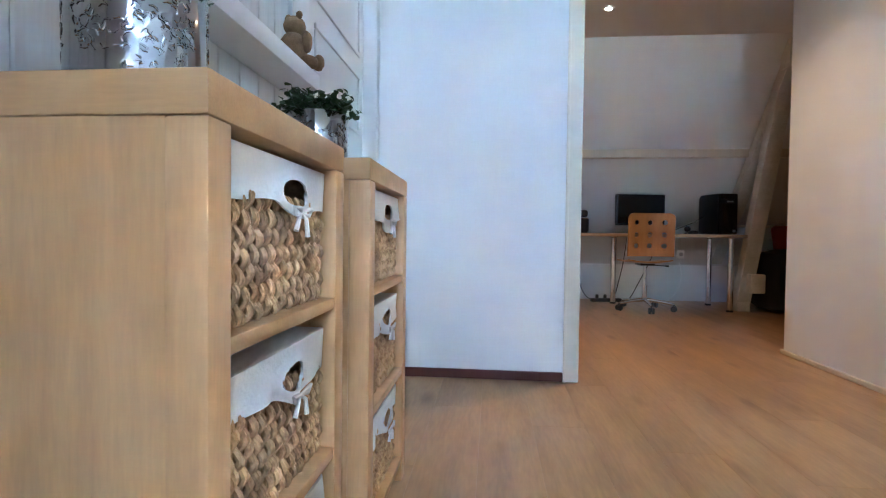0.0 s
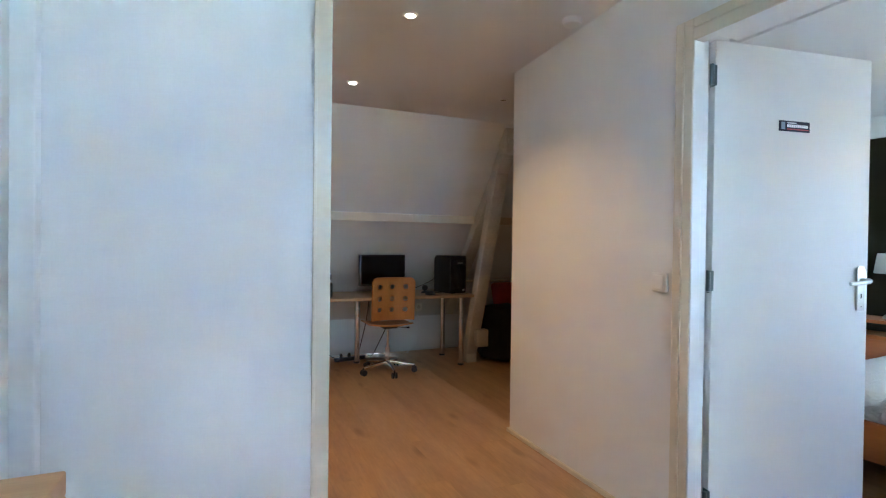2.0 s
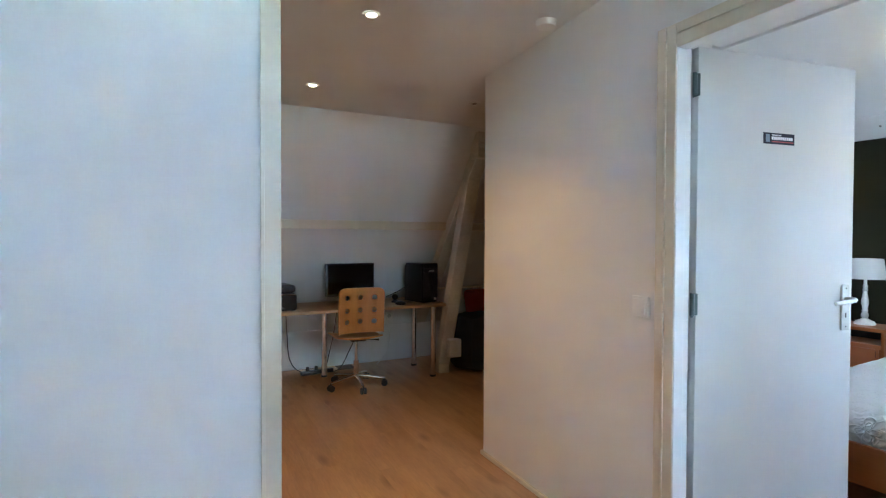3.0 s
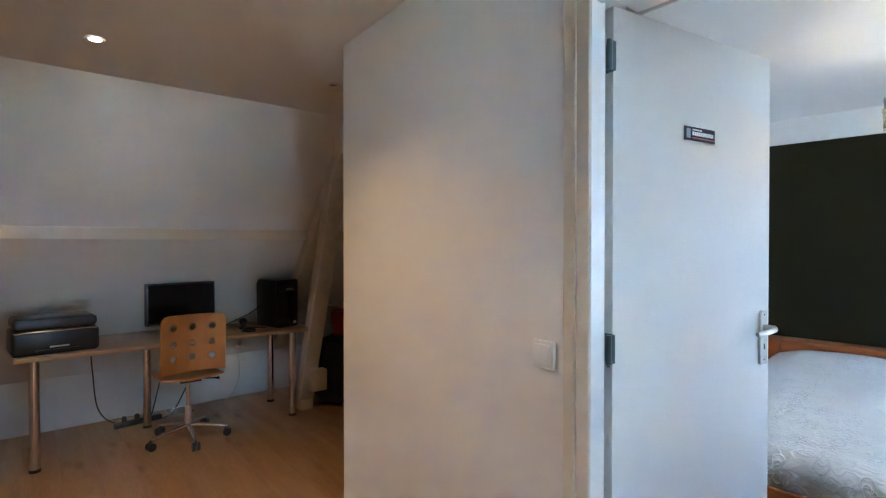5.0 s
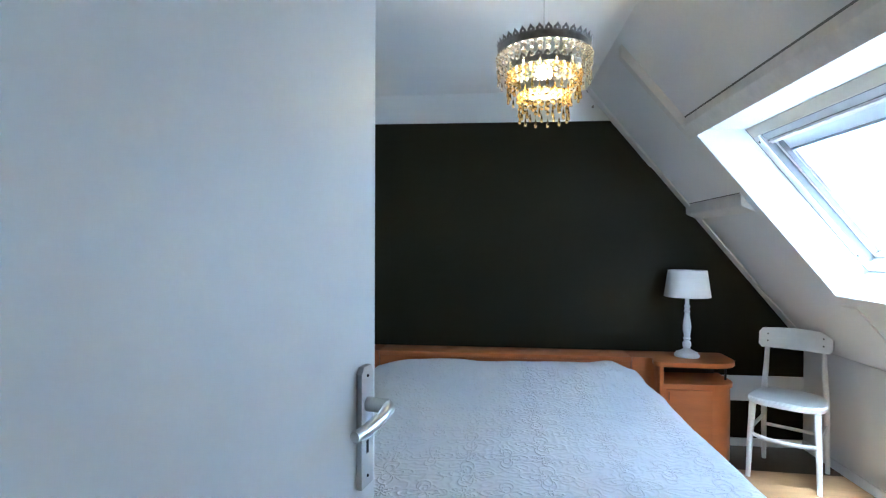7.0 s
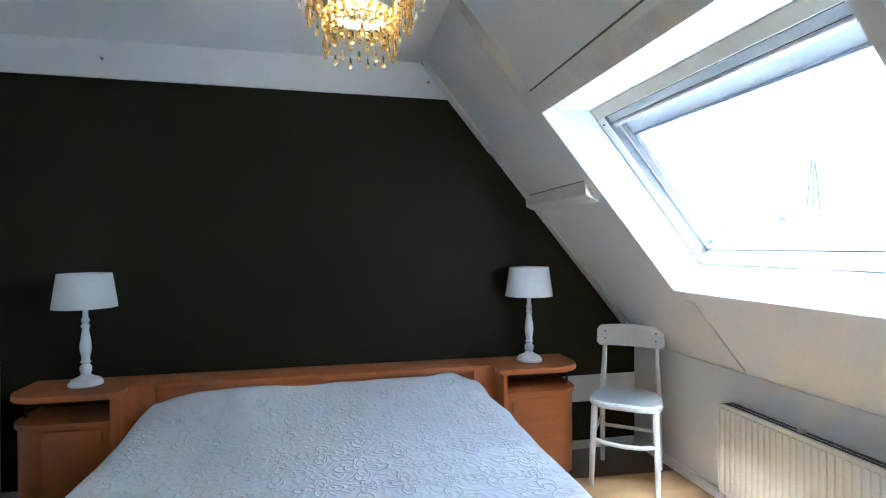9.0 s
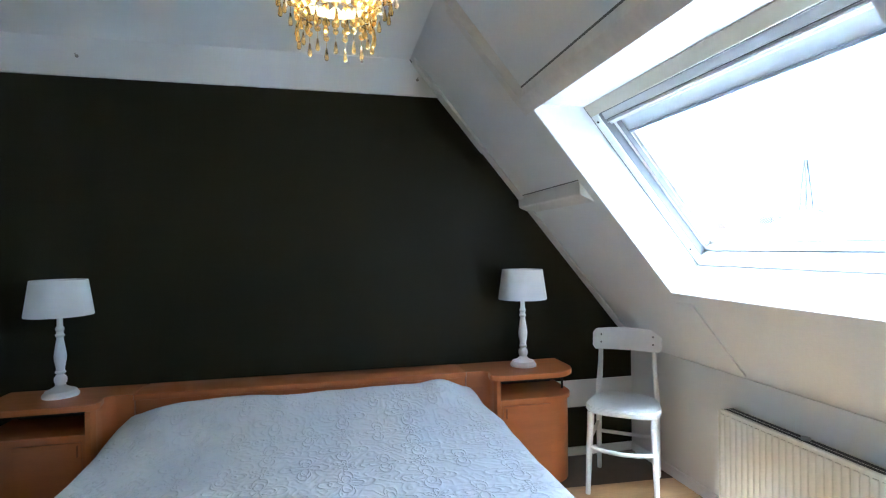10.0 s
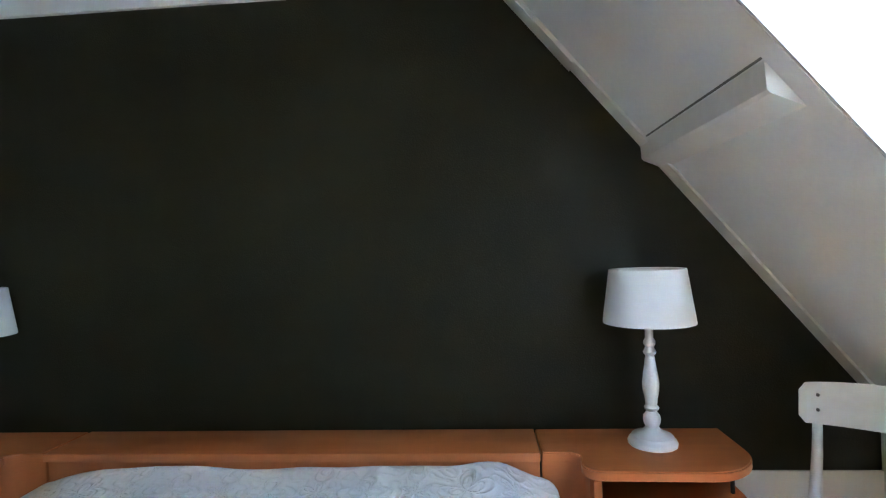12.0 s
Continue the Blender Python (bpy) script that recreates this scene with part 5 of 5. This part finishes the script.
# socket on the knee wall
so = thing("wall_socket", pose(5.60, 0.10, 0.33, 0, 0, 180), "white wall socket low on the knee wall", "outlet")
bm = B()
box(bm, -0.036, 0.036, -0.022, 0, -0.06, 0.06, 0.005)
part("plate", bm, WHITEPL, so)
for z in (-0.028, 0.028):
    bm = B()
    lathe(bm, [(0, 0), (0.019, 0.0), (0.021, 0.003)], seg=18)
    bmesh.ops.transform(bm, matrix=Matrix.Translation((0, -0.0235, z)) @ Matrix.Rotation(radians(90), 4, "X"), verts=bm.verts)
    part("socket", bm, mat("socket_grey", (0.45, 0.45, 0.45), 0.5), so)
# small hooks on the band
for y, z in ((1.53, 2.38), (1.86, 2.47), (3.35, 2.40)):
    h = thing("ceiling_hook", pose(5.757, y, z), "small old metal hook in the white band", "hook", "old hooks in the band")
    bm = B()
    bmesh.ops.create_uvsphere(bm, u_segments=10, v_segments=7, radius=0.009, matrix=Matrix.Diagonal((0.6, 1, 1, 1)))
    tube(bm, [(0, 0, 0), (-0.014, 0, 0.001), (-0.02, 0, 0.008)], 0.0028, 6)
    part("knob", bm, mat("aged_metal", (0.35, 0.33, 0.30), 0.5, 0.5), h)

# chandelier of three bead rings
# lower tiers: the bulb's golden light is put into the crystal's colour
CRY = glass("bulb_tinted_crystal", (1.0, 0.72, 0.30), 0.22, 1.4)
PATINA = mat("patina_metal", (0.34, 0.33, 0.32), 0.5, 0.7, var=0.2, scale=20)
cd = thing("chandelier", pose(4.0, 2.03, 0), "three-tier bead chandelier, lit, hanging from the ceiling", "chandelier")
bm = B()
lathe(bm, [(0, 2.44), (0.02, 2.445), (0.035, 2.46), (0.04, 2.499), (0, 2.499)], seg=24)
box(bm, -0.055, 0.055, -0.012, 0.012, 2.478, 2.499, 0.003)
part("canopy", bm, CHROME, cd, "silver ceiling canopy")
bm = B()
tube(bm, [(0, 0, 2.45), (0, 0, 2.12)], 0.0025, 8)
for k in range(3):
    a = 2 * math.pi * k / 3
    tube(bm, [(0, 0, 2.23), (0.170 * math.cos(a), 0.170 * math.sin(a), 2.135)], 0.0015, 5)
part("cord", bm, STEEL, cd)


PALE = glass("clear_crystal", (1.0, 0.92, 0.78), 0.22, 1.4)


def leaf_point(bm, r, a, w, z, hgt):
    """One pierced leaf point of the crown, bowed slightly outwards."""
    ring = [(-0.46, 0.0), (-0.40, 0.45), (-0.22, 0.62), (0.0, 1.0), (0.22, 0.62), (0.40, 0.45), (0.46, 0.0)]
    hole = [(-0.12, 0.20), (-0.10, 0.32), (-0.05, 0.40), (0.0, 0.48), (0.05, 0.40), (0.10, 0.32), (0.12, 0.20)]
    for d0, flip in ((0.0, False), (0.0016, True)):
        def vert(p):
            rr, t = r + d0 + 0.006 * p[1] ** 2, a + w * p[0]
            return bm.verts.new((rr * math.cos(t), rr * math.sin(t), z + hgt * p[1]))
        o, i = [vert(p) for p in ring], [vert(p) for p in hole]
        for k in range(6):
            q = [o[k], o[k + 1], i[k + 1], i[k]]
            bm.faces.new(q[::-1] if flip else q)
        q = [o[0], i[0], i[6], o[6]]
        bm.faces.new(q[::-1] if flip else q)


def tier(r, z0, z1, beads, rows, drop, spikes, hgt, crystal):
    """A crowned metal ring with strings of round beads that end in teardrops."""
    bm = B()
    lathe(bm, [(r, z0), (r + 0.002, z0), (r + 0.002, z1), (r, z1), (r, z0)], seg=48)
    for rim in (z0, z1):
        tube(bm, [((r + 0.001) * math.cos(2 * math.pi * k / 48), (r + 0.001) * math.sin(2 * math.pi * k / 48), rim) for k in range(49)], 0.0022, 6, False)
    w = 2 * math.pi / spikes
    for k in range(spikes):
        leaf_point(bm, r, k * w, w, z1, hgt)
    tr = part("ring", bm, PATINA, cd, "pierced and scalloped grey metal ring")
    bm = B()
    for k in range(3):
        t = math.pi * k / 3
        tube(bm, [(-r * math.cos(t), -r * math.sin(t), z0 + 0.003), (r * math.cos(t), r * math.sin(t), z0 + 0.003)], 0.0013, 5)
    part("spoke", bm, PATINA, tr)
    for long in (0, 1):
        bm = B()
        n = rows + long
        for q in range(n):
            bmesh.ops.create_icosphere(bm, subdivisions=2, radius=0.0112 if q == 0 else 0.0082, matrix=Matrix.Translation((r, 0, z0 - 0.013 - q * 0.0205)))
        zt = z0 - 0.016 - n * 0.0205
        tube(bm, [(r, 0, z0 - 0.002), (r, 0, zt)], 0.0007, 4)
        lathe(bm, [(0, 0), (0.0022, -0.003), (0.0050, -drop * 0.55), (0.0062, -drop * 0.75), (0.0045, -drop * 0.93), (0, -drop)], (r, 0, zt), 8)
        me = mesh("bead_string", bm, crystal, True)
        for k in range(long, beads, 2):
            ob = new("bead_string", me)
            ob.parent = tr
            ob.matrix_local = Matrix.Rotation(2 * math.pi * k / beads, 4, "Z")


tier(0.172, 2.112, 2.138, 38, 2, 0.036, 36, 0.024, PALE)
tier(0.135, 2.048, 2.066, 32, 2, 0.036, 28, 0.020, CRY)
tier(0.092, 1.970, 1.988, 24, 2, 0.036, 20, 0.017, CRY)
bm = B()
bmesh.ops.create_uvsphere(bm, u_segments=20, v_segments=14, radius=0.030, matrix=Matrix.Translation((0, 0, 2.045)) @ Matrix.Diagonal((1, 1, 1.15, 1)))
bulb = part("bulb", bm, glow("bulb_glow", (1.0, 0.74, 0.38), BULB), cd, "glowing warm bulb")
bm = B()
lathe(bm, [(0, 2.075), (0.018, 2.075), (0.018, 2.13), (0, 2.13)], seg=18)
part("socket", bm, STEEL, cd)
ob, d = lamp("chandelier_lamp", "POINT", CHAND_W, pose(4.0, 2.03, 2.00), (1.0, 0.70, 0.38))
d.shadow_soft_size = 0.035
ob.parent = cd
ob.matrix_parent_inverse = cd.matrix_world.inverted()

# ---- outside ----
bm = B()
box(bm, -600, 600, -600, 600, -6.3, -6.2)
setting("ground", bm, mat("ground_grass", (0.09, 0.11, 0.06), 0.9, var=0.3, scale=0.2), "grey-green ground far below the window", "ground")
TILE = mat("red_roof_tiles", (0.058, 0.025, 0.018), 0.8, var=0.2, scale=1.5, bump=0.4, fine=8)
BRICK = mat("house_brick", (0.07, 0.048, 0.04), 0.85, var=0.15, scale=2)


def house(m, w, d, hgt, roof, label, tiles=None, stacks=((-3.0, 1.1), (3.2, 1.1))):
    h = thing("house", m, label, "house", "houses across the gardens")
    bm = B()
    box(bm, -w / 2, w / 2, -d / 2, d / 2, -6.2, hgt)
    part("wall", bm, BRICK, h, smooth=False)
    bm = B()
    prism(bm, [(-d / 2 - 0.4, hgt - 0.2), (d / 2 + 0.4, hgt - 0.2), (0, roof)], "x", -w / 2 - 0.3, w / 2 + 0.3)
    rf = part("roof", bm, tiles or TILE, h, "tiled roof", smooth=False)
    for x, up in stacks:
        bm = B()
        box(bm, x - 0.45, x + 0.45, -0.4, 0.4, roof - 1.0, roof + up)
        box(bm, x - 0.52, x + 0.52, -0.47, 0.47, roof + up - 0.3, roof + up - 0.12)
        part("chimney", bm, BRICK, rf, smooth=False)
    for k in range(4):
        bm = B()
        x = -w / 2 + w * (k + 0.5) / 4
        box(bm, x - 0.5, x + 0.5, d / 2 - 0.05, d / 2 + 0.06, hgt - 2.2, hgt - 0.9)
        part("window", bm, mat("far_window", (0.05, 0.06, 0.07), 0.2), h, smooth=False)


SLATE = mat("grey_roof_slate", (0.055, 0.058, 0.062), 0.8, var=0.2, scale=1.5, bump=0.4, fine=8)
house(pose(37.4, -28.2, 0, 0, 0, 2), 12, 8, -0.4, 3.0, "brick house with a red tiled roof in the distance", None, ((-4.6, 0.3),))
house(pose(26, -38, 0, 0, 0, 3), 24, 9, -0.8, 2.8, "brick house with a grey slate roof in the distance", SLATE, ((14.0 - 2.6, 1.3), (4.0, 1.1), (-5.0, 1.0)))
house(pose(2, -46, 0, 0, 0, -4), 18, 9, -1.0, 2.6, "brick house with a red tiled roof in the distance")
tw = thing("radio_mast", pose(56.5, -57.9, -6.2), "slender lattice radio mast in the distance", "mast")
bm = B()
for sx, sy in ((-1, -1), (1, -1), (1, 1), (-1, 1)):
    tube(bm, [(sx * 0.9, sy * 0.9, 0), (sx * 0.45, sy * 0.45, 13), (sx * 0.12, sy * 0.12, 18.3)], 0.14, 5)
for k in range(7):
    z, q = 1 + 1.8 * k, 0.9 - 0.034 * (1 + 1.8 * k)
    tube(bm, [(-q, -q, z), (q, q, z + 1.8)], 0.07, 4)
    tube(bm, [(q, -q, z), (-q, q, z + 1.8)], 0.07, 4)
part("lattice", bm, mat("mast_paint", (0.16, 0.16, 0.165), 0.6), tw)

# ---- floor planks ----
PW, PL = 0.192, 1.285
bm = B()
box(bm, 0.0001, PW - 0.0001, 0.0001, PL - 0.0001, -0.012, 0.0, 0.0006, seg=1)
plank_mesh = mesh("plank", bm, FLOOR)
inv = OFFM.inverted()
k = 0
for i in range(-4, 31):
    for j in range(-2, 7):
        x, y = -0.42 + i * PW, -0.9 + j * PL + (i * 0.43 % 1.0) * PL
        c = OFFM @ Vector((x + PW / 2, y + PL / 2, 0))
        if c.y > 7.1 or c.y < -2.3 or c.x > 5.85 or c.x < -1.2:
            continue
        if (c.x > 2.15 and c.y < -0.55) or (c.x > 4.3 and c.y > 4.7) or (c.x < 0.0 and c.y > 4.2) or (c.x < -0.45):
            continue
        ob = new("plank", plank_mesh)
        ob.parent = floor
        ob.matrix_local = OFFM @ Matrix.Translation((x, y, 0))
        k += 1
